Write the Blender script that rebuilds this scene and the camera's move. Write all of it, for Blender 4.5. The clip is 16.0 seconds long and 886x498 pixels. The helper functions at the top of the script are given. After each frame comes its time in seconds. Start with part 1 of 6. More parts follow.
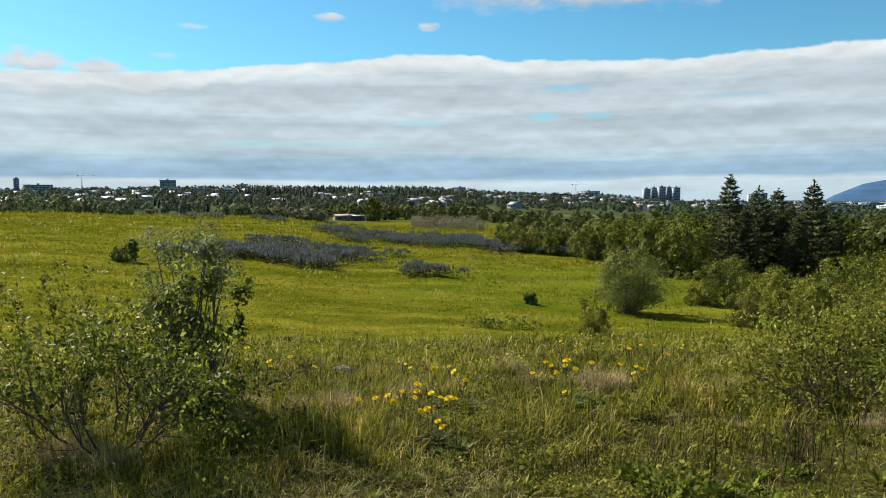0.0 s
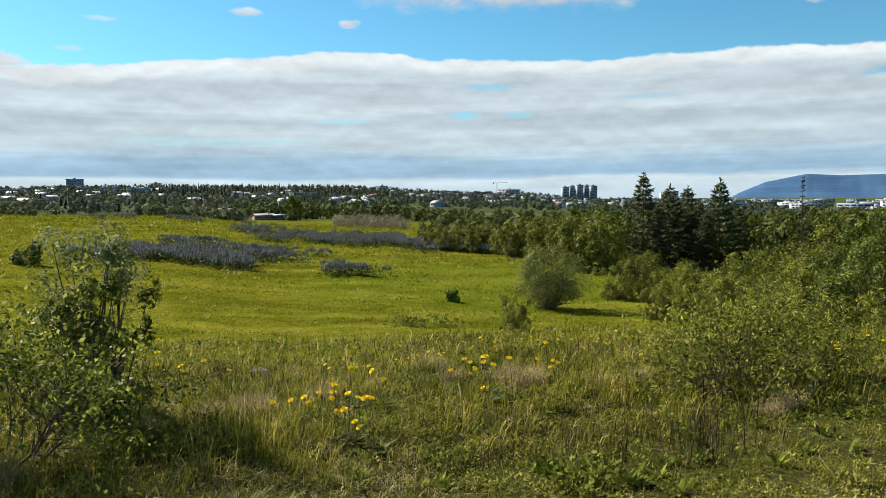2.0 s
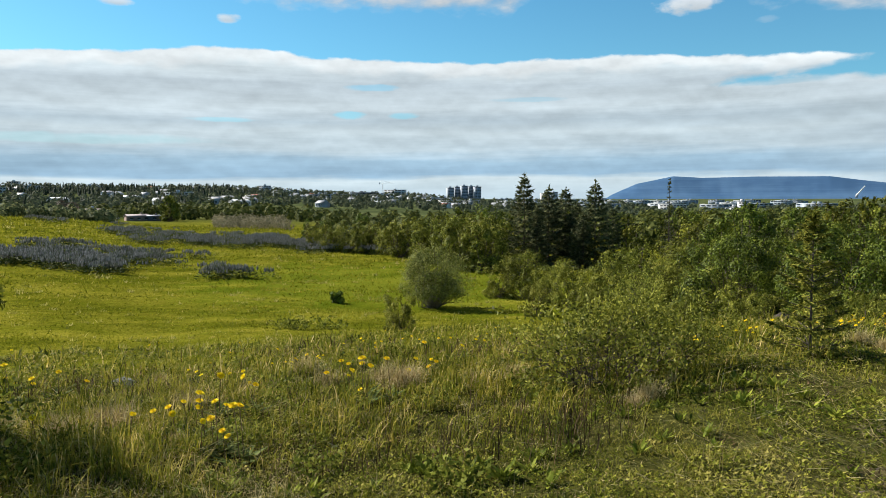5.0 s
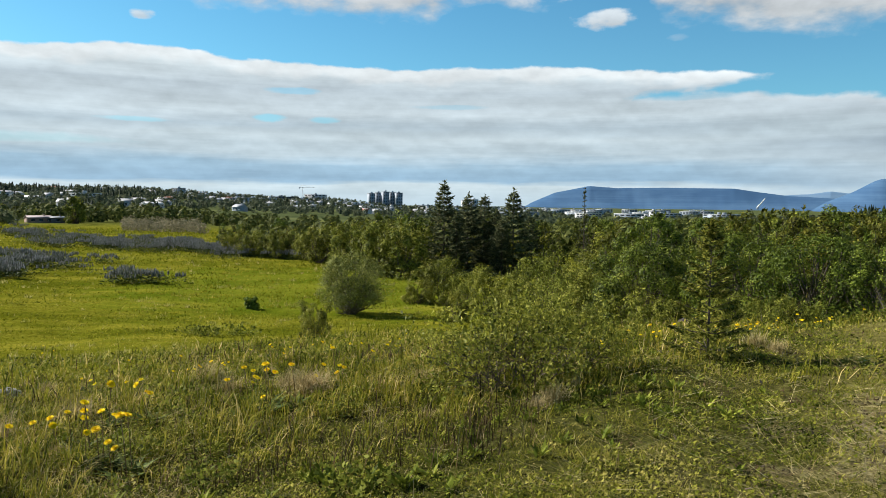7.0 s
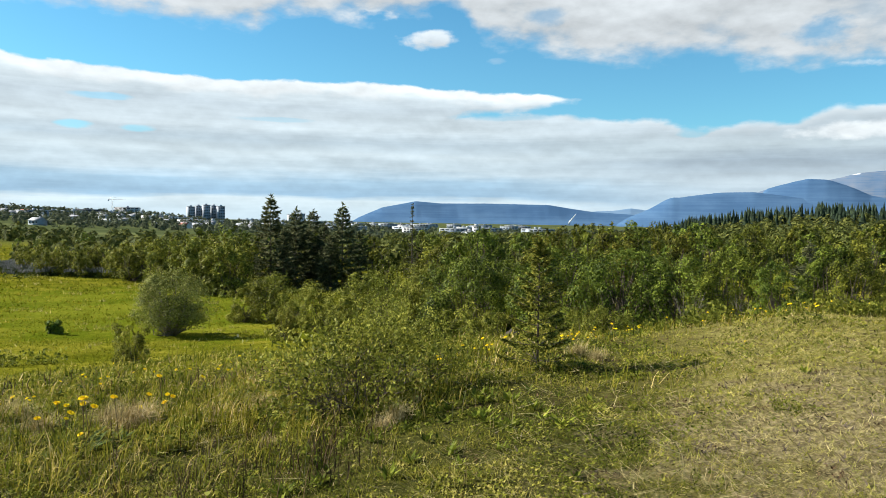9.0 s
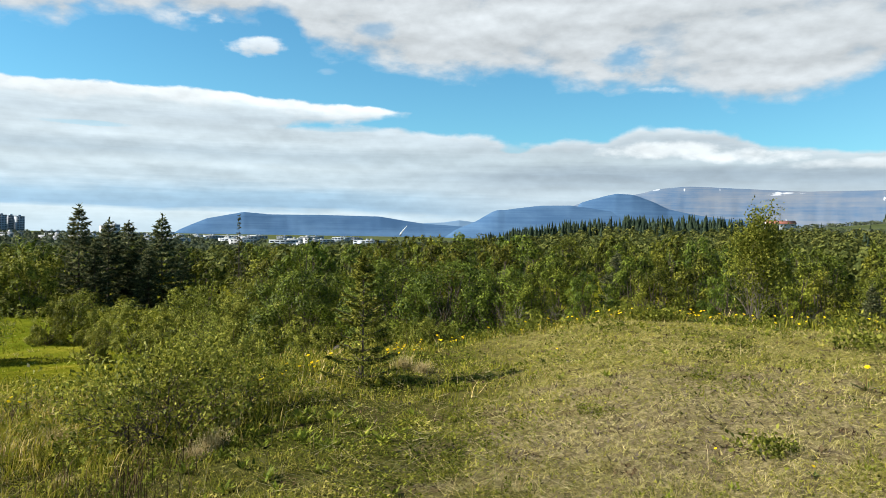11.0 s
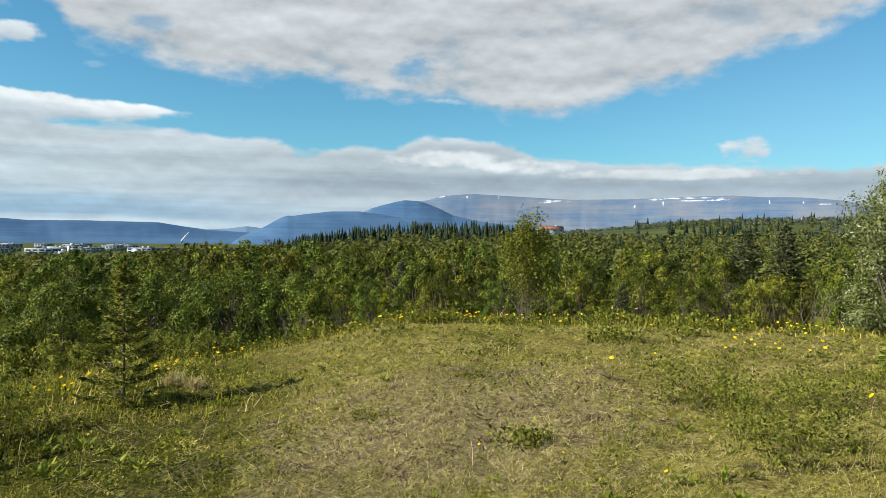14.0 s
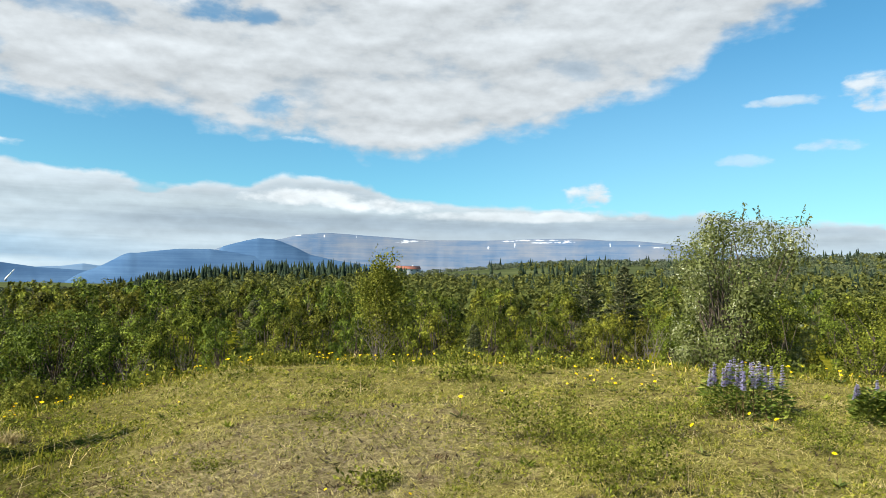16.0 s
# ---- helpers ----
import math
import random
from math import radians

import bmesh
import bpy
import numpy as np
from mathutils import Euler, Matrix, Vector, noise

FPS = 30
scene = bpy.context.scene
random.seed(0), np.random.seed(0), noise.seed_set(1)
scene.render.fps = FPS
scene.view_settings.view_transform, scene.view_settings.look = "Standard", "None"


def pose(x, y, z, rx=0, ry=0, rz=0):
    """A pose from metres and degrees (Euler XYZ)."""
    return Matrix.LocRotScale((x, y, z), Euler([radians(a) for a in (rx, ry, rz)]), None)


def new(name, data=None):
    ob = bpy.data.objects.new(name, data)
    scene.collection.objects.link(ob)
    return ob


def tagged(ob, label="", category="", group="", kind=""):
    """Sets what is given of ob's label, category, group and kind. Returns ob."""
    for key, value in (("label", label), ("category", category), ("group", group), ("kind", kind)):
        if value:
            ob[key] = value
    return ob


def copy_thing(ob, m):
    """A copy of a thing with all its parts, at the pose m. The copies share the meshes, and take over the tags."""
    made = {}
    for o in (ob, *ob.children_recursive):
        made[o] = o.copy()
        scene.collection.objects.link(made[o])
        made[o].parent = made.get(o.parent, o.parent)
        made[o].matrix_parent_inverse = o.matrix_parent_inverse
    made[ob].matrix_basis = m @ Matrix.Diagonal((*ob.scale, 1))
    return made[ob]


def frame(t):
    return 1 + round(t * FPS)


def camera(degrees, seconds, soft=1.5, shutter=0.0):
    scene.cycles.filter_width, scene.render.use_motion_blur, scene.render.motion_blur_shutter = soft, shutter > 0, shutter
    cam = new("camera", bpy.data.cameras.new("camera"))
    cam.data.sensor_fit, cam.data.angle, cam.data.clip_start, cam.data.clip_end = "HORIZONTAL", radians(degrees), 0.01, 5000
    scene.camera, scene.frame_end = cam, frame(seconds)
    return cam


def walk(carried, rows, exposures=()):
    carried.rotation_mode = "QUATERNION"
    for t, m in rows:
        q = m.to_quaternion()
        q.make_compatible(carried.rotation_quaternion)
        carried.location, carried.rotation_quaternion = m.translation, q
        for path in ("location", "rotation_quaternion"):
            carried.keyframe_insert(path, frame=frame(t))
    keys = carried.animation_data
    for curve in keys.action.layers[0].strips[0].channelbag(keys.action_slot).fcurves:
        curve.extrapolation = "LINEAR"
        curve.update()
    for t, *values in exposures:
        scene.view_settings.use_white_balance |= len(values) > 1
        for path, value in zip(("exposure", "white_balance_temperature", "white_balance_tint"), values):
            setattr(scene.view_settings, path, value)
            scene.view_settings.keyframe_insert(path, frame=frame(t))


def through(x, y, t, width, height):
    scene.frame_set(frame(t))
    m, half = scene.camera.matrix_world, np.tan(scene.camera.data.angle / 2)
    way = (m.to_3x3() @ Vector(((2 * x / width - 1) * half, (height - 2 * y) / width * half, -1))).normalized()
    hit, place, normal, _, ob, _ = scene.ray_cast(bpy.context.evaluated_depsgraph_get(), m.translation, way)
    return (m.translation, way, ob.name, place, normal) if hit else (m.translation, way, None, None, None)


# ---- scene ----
# A hand-held pan from a grassy knoll over a meadow, a birch wood, a town and far mountains.
cam = camera(63.3, 16.0, soft=0.8)
PATH = [
    (0.0, pose(-0.207, -0.080, 1.525, 85.816, 0.307, -0.000)),
    (0.5, pose(-0.193, -0.077, 1.529, 85.931, 0.243, -1.467)),
    (1.0, pose(-0.178, -0.064, 1.528, 85.921, 0.177, -2.847)),
    (1.5, pose(-0.166, -0.064, 1.529, 85.843, 0.362, -4.653)),
    (2.0, pose(-0.149, -0.052, 1.515, 85.665, 0.490, -6.147)),
    (2.5, pose(-0.126, -0.036, 1.508, 85.736, 0.577, -7.682)),
    (3.0, pose(-0.124, -0.039, 1.503, 85.612, 0.694, -8.378)),
    (3.5, pose(-0.107, -0.025, 1.504, 85.547, 0.754, -10.101)),
    (4.0, pose(-0.082, -0.004, 1.503, 85.462, 0.625, -12.001)),
    (6.5, pose(0.052, -0.005, 1.487, 86.007, -0.379, -19.428)),
    (7.0, pose(0.090, 0.027, 1.473, 86.140, -0.610, -21.426)),
    (7.5, pose(0.055, 0.090, 1.494, 86.825, -0.320, -24.908)),
    (8.0, pose(-0.025, 0.122, 1.513, 87.196, -0.289, -27.450)),
    (8.5, pose(-0.036, 0.127, 1.516, 87.424, -0.465, -31.052)),
    (9.0, pose(-0.008, 0.103, 1.514, 87.477, -0.918, -35.083)),
    (9.5, pose(0.015, 0.088, 1.515, 87.633, -1.022, -38.888)),
    (12.0, pose(0.098, 0.000, 1.592, 89.083, -0.713, -53.438)),
    (12.5, pose(0.120, -0.016, 1.586, 89.085, -0.499, -55.824)),
    (13.0, pose(0.149, -0.028, 1.579, 88.986, -0.230, -58.776)),
    (13.5, pose(0.178, -0.043, 1.578, 89.206, -0.280, -61.859)),
    (14.0, pose(0.185, -0.060, 1.576, 89.284, -0.583, -65.008)),
    (14.5, pose(0.187, -0.076, 1.577, 89.989, -0.615, -67.920)),
    (15.0, pose(0.158, -0.109, 1.588, 91.159, -0.698, -71.195)),
    (15.5, pose(0.167, -0.119, 1.588, 91.895, -0.630, -73.801)),
    (16.0, pose(0.178, -0.129, 1.587, 92.576, -0.814, -76.335)),
]
EXPOSURES = [(0.0, 0.94), (0.6, 1.01), (4.0, 1.02), (7.0, 0.98), (7.5, 1.02), (8.3, 1.17), (9.6, 1.22), (12.0, 1.16), (12.6, 1.05), (13.2, 0.96), (13.8, 0.97), (14.5, 1.06), (15.0, 1.15), (15.5, 1.21), (16.0, 1.23)]
walk(cam, PATH, EXPOSURES)

# ---- sky, sun ----
SUN_BEARING, SUN_HEIGHT = -44.0, 35.0
world = bpy.data.worlds.new("sky")
scene.world = world
world.use_nodes = True


class Graph:
    """Short hands for building node trees."""

    def __init__(self, tree):
        self.tree = tree

    def add(self, kind, **settings):
        n = self.tree.nodes.new(kind)
        for key, value in settings.items():
            setattr(n, key, value)
        return n

    def link(self, a, b):
        self.tree.links.new(a, b)

    def put(self, socket, value):
        if isinstance(value, bpy.types.NodeSocket):
            self.tree.links.new(value, socket)
        else:
            socket.default_value = value

    def math(self, op, a, b=0.0, c=0.0, clamp=False):
        n = self.add("ShaderNodeMath", operation=op, use_clamp=clamp)
        for k, value in enumerate((a, b, c)):
            self.put(n.inputs[k], value)
        return n.outputs[0]

    def ramp(self, fac, stops, smooth=False):
        n = self.add("ShaderNodeValToRGB")
        el = n.color_ramp.elements
        while len(el) < len(stops):
            el.new(0.5)
        for e, (at, col) in zip(el, stops):
            e.position = at
            e.color = col if len(col) == 4 else (*col, 1)
        if smooth:
            n.color_ramp.interpolation = "EASE"
        self.put(n.inputs[0], fac)
        return n.outputs[0]

    def step(self, value, lo, hi, out_lo=0.0, out_hi=1.0):
        n = self.add("ShaderNodeMapRange", interpolation_type="SMOOTHSTEP")
        for k, v in enumerate((value, lo, hi, out_lo, out_hi)):
            self.put(n.inputs[k], v)
        return n.outputs[0]

    def noise(self, vec, scale, detail=4.0, rough=0.55):
        n = self.add("ShaderNodeTexNoise")
        if vec is not None:
            self.put(n.inputs["Vector"], vec)
        n.inputs["Scale"].default_value = scale
        n.inputs["Detail"].default_value = detail
        n.inputs["Roughness"].default_value = rough
        return n.outputs["Fac"]

    def mix(self, fac, a, b, blend="MIX"):
        n = self.add("ShaderNodeMix", data_type="RGBA", blend_type=blend)
        self.put(n.inputs[0], fac)
        self.put(n.inputs[6], a if isinstance(a, bpy.types.NodeSocket) or len(a) == 4 else (*a, 1))
        self.put(n.inputs[7], b if isinstance(b, bpy.types.NodeSocket) or len(b) == 4 else (*b, 1))
        return n.outputs[2]

    def vec(self, x, y, z=0.0):
        n = self.add("ShaderNodeCombineXYZ")
        for k, v in enumerate((x, y, z)):
            self.put(n.inputs[k], v)
        return n.outputs[0]

    def curve(self, value, lo, hi, knots):
        """A height for each bearing: knots of (bearing, height up to 24)."""
        t = self.math("DIVIDE", self.math("SUBTRACT", value, lo), hi - lo, clamp=True)
        c = self.ramp(t, [((b - lo) / (hi - lo), (h / 24, h / 24, h / 24)) for b, h in knots])
        return self.math("MULTIPLY", c, 24.0)


def build_sky():
    """A blue sky with a long bank of layered cloud, a high sheet over the right and a few lone puffs, laid out by bearing and height."""
    g = Graph(world.node_tree)
    world.node_tree.nodes.clear()
    way = g.add("ShaderNodeTexCoord").outputs["Generated"]
    sep = g.add("ShaderNodeSeparateXYZ")
    g.link(way, sep.inputs[0])
    x, y, z = sep.outputs
    b = g.math("MULTIPLY", g.math("ARCTAN2", x, y), 57.29578)
    e = g.math("MULTIPLY", g.math("ARCSINE", z), 57.29578)

    def field(sb, se, seed, detail=6.0, rough=0.55, lift=0.0):
        """Noise stretched over bearing and height, about zero."""
        up = g.math("ADD", e, lift) if lift else e
        f = g.noise(g.vec(g.math("MULTIPLY", b, sb), g.math("MULTIPLY", up, se), seed), 1.0, detail, rough)
        return g.math("SUBTRACT", f, 0.5)

    def times(a, c):
        return g.math("MULTIPLY", a, c)

    def plus(*terms):
        out = terms[0]
        for t in terms[1:]:
            out = g.math("ADD", out, t)
        return out

    def less(a, c):
        return g.math("SUBTRACT", a, c)

    def oval(at_b, at_e, wide, high, rag):
        """Squared distance from an oval's middle, with a ragged rim."""
        u, v = g.math("DIVIDE", less(b, at_b), wide), g.math("DIVIDE", less(e, at_e), high)
        return plus(times(u, u), times(v, v), rag), v

    sky = g.add("ShaderNodeTexSky", sky_type="NISHITA", sun_disc=False, sun_elevation=radians(SUN_HEIGHT),
                sun_rotation=radians(SUN_BEARING), air_density=1.0, dust_density=0.3, ozone_density=2.0)
    blue = g.mix(1.0, sky.outputs[0], (0.0285, 0.0592, 0.0655), "MULTIPLY")
    zenith = g.step(e, 22.0, 60.0, 1.0, 0.45)
    blue = g.mix(1.0, blue, g.vec(zenith, zenith, zenith), "MULTIPLY")
    blue = g.mix(times(g.step(e, 4.0, 20.0, 0.2, 0.0), g.step(b, 70.0, 95.0, 0.3, 1.0)), blue, (0.29, 0.37, 0.42))
    fluff = field(0.42, 0.8, 1.0, 6.0, 0.52)
    fluff_up = field(0.42, 0.8, 1.0, 6.0, 0.52, 0.55)
    roll = field(0.13, 0.34, 4.0, 6.0, 0.5)
    roll_up = field(0.13, 0.34, 4.0, 6.0, 0.5, 0.9)
    streak = field(0.045, 0.55, 8.0, 7.0, 0.55)
    wisp = field(0.10, 1.5, 12.0, 6.0, 0.6)
    # billows: lit above, shaded beneath
    billow = plus(times(less(fluff, fluff_up), 1.1), times(less(roll, roll_up), 1.5))
    # the long bank: an upper layer that ends in a point, and a lower one that runs on
    top1 = g.curve(b, -60, 140, [(-60, 9.0), (-32, 8.7), (-24, 9.0), (-19, 9.3), (-13.8, 10.0), (-8.4, 10.4), (-2.7, 11.0), (1.5, 10.95), (3.8, 10.6), (10.8, 10.35), (19, 10.1), (22.4, 10.25), (30.5, 10.4), (35, 10.0), (42, 9.65), (46.3, 9.3), (47.5, 3.0)])
    low1 = g.curve(b, -60, 140, [(-60, 0.0), (32, 0.0), (36, 7.7), (41, 8.3), (46, 9.1), (48, 14.0)])
    top2 = g.curve(b, -60, 140, [(-60, 7.0), (30, 7.4), (38, 8.2), (42, 8.25), (46, 7.95), (52, 7.8), (53.5, 7.0), (58.6, 7.3), (60.8, 7.1), (63, 8.0), (66, 8.15), (69, 7.85), (72.9, 6.6), (76.4, 6.25), (80, 6.0), (89, 5.7), (94.4, 5.35), (96.4, 5.45), (103, 4.75), (108, 4.4), (140, 4.0)])
    depth1 = plus(top1, times(fluff, 0.9), times(e, -1.0))
    depth2 = plus(top2, times(fluff, 1.3), times(roll, 0.8), times(e, -1.0))
    bank1 = times(g.step(depth1, -0.06, 0.2), g.step(plus(e, times(fluff, 1.6), times(low1, -1.0)), -0.2, 0.5))
    bank2 = g.step(depth2, -0.1, 0.45)
    bank = g.math("MAXIMUM", bank1, bank2)
    for sb, se, wide, high, clear in ((9.6, 8.25, 2.0, 0.26, 0.5), (7.9, 6.12, 1.3, 0.33, 0.65), (12.1, 6.1, 1.2, 0.3, 0.55), (-10.5, 4.1, 8.5, 0.4, 0.18), (-1.6, 5.7, 2.6, 0.2, 0.4), (40.0, 7.9, 5.0, 0.3, 0.4), (22.0, 7.3, 3.0, 0.2, 0.3), (54.0, 6.6, 1.1, 0.4, 0.5)):
        q, _ = oval(sb, se, wide, high, plus(times(fluff, 2.6), times(wisp, 1.5)))
        bank = times(bank, g.step(q, 0.15, 1.3, 1.0 - clear, 1.0))
    # the high sheet, with its holes
    low = g.curve(b, -60, 140, [(-60, 22), (-8, 19), (0, 14.9), (3.6, 14.3), (10, 14.0), (17.4, 14.0), (20.6, 13.9), (21.9, 15.0), (28, 15.0), (32.7, 15.4), (35, 16.4), (36.4, 16.0), (37.6, 14.1), (40.9, 13.2), (46, 12.0), (51, 12.3), (55, 12.2), (58, 11.3), (61, 11.2), (66, 10.6), (70, 9.8), (74.3, 9.7), (79, 10.9), (85, 12.2), (90, 13.7), (93.5, 14.7), (96.5, 16.1), (97.4, 17.6), (103, 18.7), (104.5, 20.0), (112, 22)])
    over = plus(e, times(fluff, 3.0), times(roll, 2.4), times(low, -1.0))
    sheet = times(g.step(over, -0.5, 1.3), g.step(plus(roll, times(fluff, 0.5)), -0.24, -0.05, 0.78, 1.0))
    sheet = times(sheet, g.step(e, 26.0, 48.0, 1.0, 0.1))
    sheet = times(sheet, times(g.step(b, -18.0, 2.0), g.step(b, 108.0, 135.0, 1.0, 0.0)))
    for hb, he, wide, high, clear in ((62.2, 13.2, 1.6, 0.8, 0.75), (57.3, 20.2, 2.4, 0.9, 0.8), (61.8, 19.9, 1.1, 0.6, 0.7), (43.0, 15.4, 1.4, 0.5, 0.5), (48.5, 18.6, 3.0, 0.6, 0.5)):
        q, _ = oval(hb, he, wide, high, plus(times(fluff, 7.0), times(roll, 4.0)))
        sheet = times(sheet, g.step(q, -0.6, 2.4, 1.0 - clear, 1.0))
    # lone puffs
    puff, foot = 0.0, 0.0
    for pb, pe, wide, high, thick in ((33.7, 13.65, 2.2, 0.65, 0.9), (87.6, 6.9, 1.6, 1.05, 0.95), (-8.9, 13.6, 1.1, 0.3, 0.8), (-1.0, 13.05, 0.9, 0.3, 0.8), (-19.3, 12.5, 1.5, 0.2, 0.5), (-20.8, 10.3, 1.0, 0.2, 0.4), (-29.2, 9.3, 2.2, 1.0, 1.0), (-25.5, 9.0, 2.0, 0.7, 1.0), (39.1, 12.1, 0.8, 0.25, 0.2), (102.2, 13.2, 2.6, 0.4, 0.6), (107.4, 13.4, 2.0, 1.2, 0.9), (99.0, 9.1, 1.8, 0.5, 0.4), (104.6, 9.85, 2.2, 0.45, 0.5), (65.5, 10.9, 2.6, 0.5, 0.7), (29.0, 15.8, 3.2, 0.9, 0.8)):
        q, v = oval(pb, pe, wide, high, plus(times(fluff, -5.5), times(roll, -2.0)))
        c = g.step(q, -0.2, 1.3, thick, 0.0)
        foot = g.math("MAXIMUM", foot, times(c, g.step(v, -0.9, 0.1, 1.0, 0.0)))
        puff = g.math("MAXIMUM", puff, c)
    # tones of the bank, from its pale foot up to its bright rim
    tall = plus(e, times(streak, 2.2), times(wisp, 0.5))
    layers = g.ramp(g.math("DIVIDE", tall, 12.0), [(0.0, (0.74, 0.82, 0.87)), (0.10, (0.80, 0.86, 0.90)), (0.13, (0.42, 0.58, 0.74)), (0.23, (0.46, 0.61, 0.75)), (0.30, (0.67, 0.74, 0.80)), (0.40, (0.72, 0.77, 0.81)), (0.47, (0.58, 0.64, 0.70)), (0.56, (0.74, 0.78, 0.82)), (0.70, (0.66, 0.70, 0.75)), (0.80, (0.78, 0.81, 0.84)), (1.0, (0.84, 0.86, 0.88))])
    east = g.step(b, 36.0, 58.0)
    dull = g.ramp(g.math("DIVIDE", tall, 12.0), [(0.0, (0.52, 0.62, 0.71)), (0.16, (0.50, 0.58, 0.66)), (0.26, (0.60, 0.65, 0.70)), (0.36, (0.47, 0.53, 0.60)), (0.46, (0.62, 0.67, 0.71)), (0.58, (0.58, 0.62, 0.67)), (0.8, (0.76, 0.78, 0.80))])
    tone = g.mix(east, layers, dull)
    shade = plus(1.0, times(streak, 0.6), times(wisp, 0.3), times(billow, 0.3))
    tone = g.mix(1.0, tone, g.vec(times(shade, 0.93), shade, times(shade, 1.02)), "MULTIPLY")
    rim = times(g.step(plus(depth1, times(roll, 2.2), times(fluff, 0.8)), 0.55, 1.35, 1.0, 0.0), g.step(b, 43.0, 46.4, 1.0, 0.0))
    rim2 = times(g.step(depth2, 0.1, 0.9, 0.35, 0.0), east)
    q, _ = oval(65.5, 6.35, 4.6, 0.75, times(fluff, -3.0))
    q2, _ = oval(71.6, 5.85, 3.6, 0.6, times(fluff, -3.0))
    q3, _ = oval(83.0, 5.15, 9.0, 0.45, times(fluff, -2.5))
    glint = g.math("MAXIMUM", g.math("MAXIMUM", g.step(q, 0.1, 1.2, 1.0, 0.0), g.step(q2, 0.1, 1.2, 1.0, 0.0)), g.step(q3, 0.1, 1.3, 0.7, 0.0))
    bright = plus(0.97, times(billow, 0.35))
    tone = g.mix(times(g.math("MAXIMUM", g.math("MAXIMUM", rim, rim2), glint), 0.9), tone, g.vec(times(bright, 0.97), plus(bright, 0.01), plus(bright, 0.03)))
    # the sheet and the puffs
    light = plus(0.68, times(roll, 0.34), times(billow, 0.22), times(fluff, 0.1))
    veil = g.vec(times(light, 0.955), light, times(light, 1.04))
    tone = g.mix(g.step(less(sheet, bank), 0.0, 0.2), tone, veil)
    ball = plus(0.86, times(billow, 0.3), times(foot, -0.2))
    tone = g.mix(g.step(less(puff, g.math("MAXIMUM", sheet, bank)), 0.0, 0.3), tone, g.vec(times(ball, 0.95), ball, times(ball, 1.04)))
    cover = g.math("MAXIMUM", g.math("MAXIMUM", bank, sheet), puff)
    # the clouds' brightness, against the sun
    tone = g.mix(1.0, tone, (0.437, 0.452, 0.457), "MULTIPLY")
    full = g.mix(cover, blue, tone)
    full = g.mix(g.step(e, -0.5, 1.4, 0.7, 0.0), full, (0.27, 0.34, 0.39))
    bg = g.add("ShaderNodeBackground")
    g.link(full, bg.inputs[0])
    bg.inputs[1].default_value = 1.0
    g.link(bg.outputs[0], g.add("ShaderNodeOutputWorld").inputs[0])


build_sky()
sun = new("sun", bpy.data.lights.new("sun", "SUN"))
sun.data.energy, sun.data.angle, sun.data.color = 5.0, radians(0.53), (1.0, 0.94, 0.84)
sun.matrix_world = pose(0, 0, 50, 90 - SUN_HEIGHT, 0, 180 - SUN_BEARING)

# ---- materials ----


def material(name):
    m = bpy.data.materials.new(name)
    m.use_nodes = True
    g = Graph(m.node_tree)
    m.node_tree.nodes.clear()
    out = g.add("ShaderNodeOutputMaterial")
    return m, g, out


def plain(name, colour, rough=0.7, vary=0.15, scale=8.0, metal=0.0, bump=0.0, glow=0.0):
    """A surface with mottling at two scales."""
    m, g, out = material(name)
    p = g.add("ShaderNodeBsdfPrincipled")
    where = g.add("ShaderNodeTexCoord").outputs["Object"]
    a, c = g.noise(where, scale, 5.0), g.noise(where, scale * 7, 3.0)
    f = g.math("ADD", g.math("MULTIPLY", a, 0.65), g.math("MULTIPLY", c, 0.35))
    dark = tuple(v * (1 - 2 * vary) for v in colour)
    pale = tuple(min(1, v * (1 + 2 * vary)) for v in colour)
    g.link(g.ramp(f, [(0.3, dark), (0.7, pale)]), p.inputs["Base Color"])
    p.inputs["Roughness"].default_value = rough
    p.inputs["Metallic"].default_value = metal
    if bump:
        n = g.add("ShaderNodeBump")
        n.inputs["Strength"].default_value = bump
        g.link(c, n.inputs["Height"])
        g.link(n.outputs[0], p.inputs["Normal"])
    g.link(p.outputs[0], out.inputs[0])
    return m


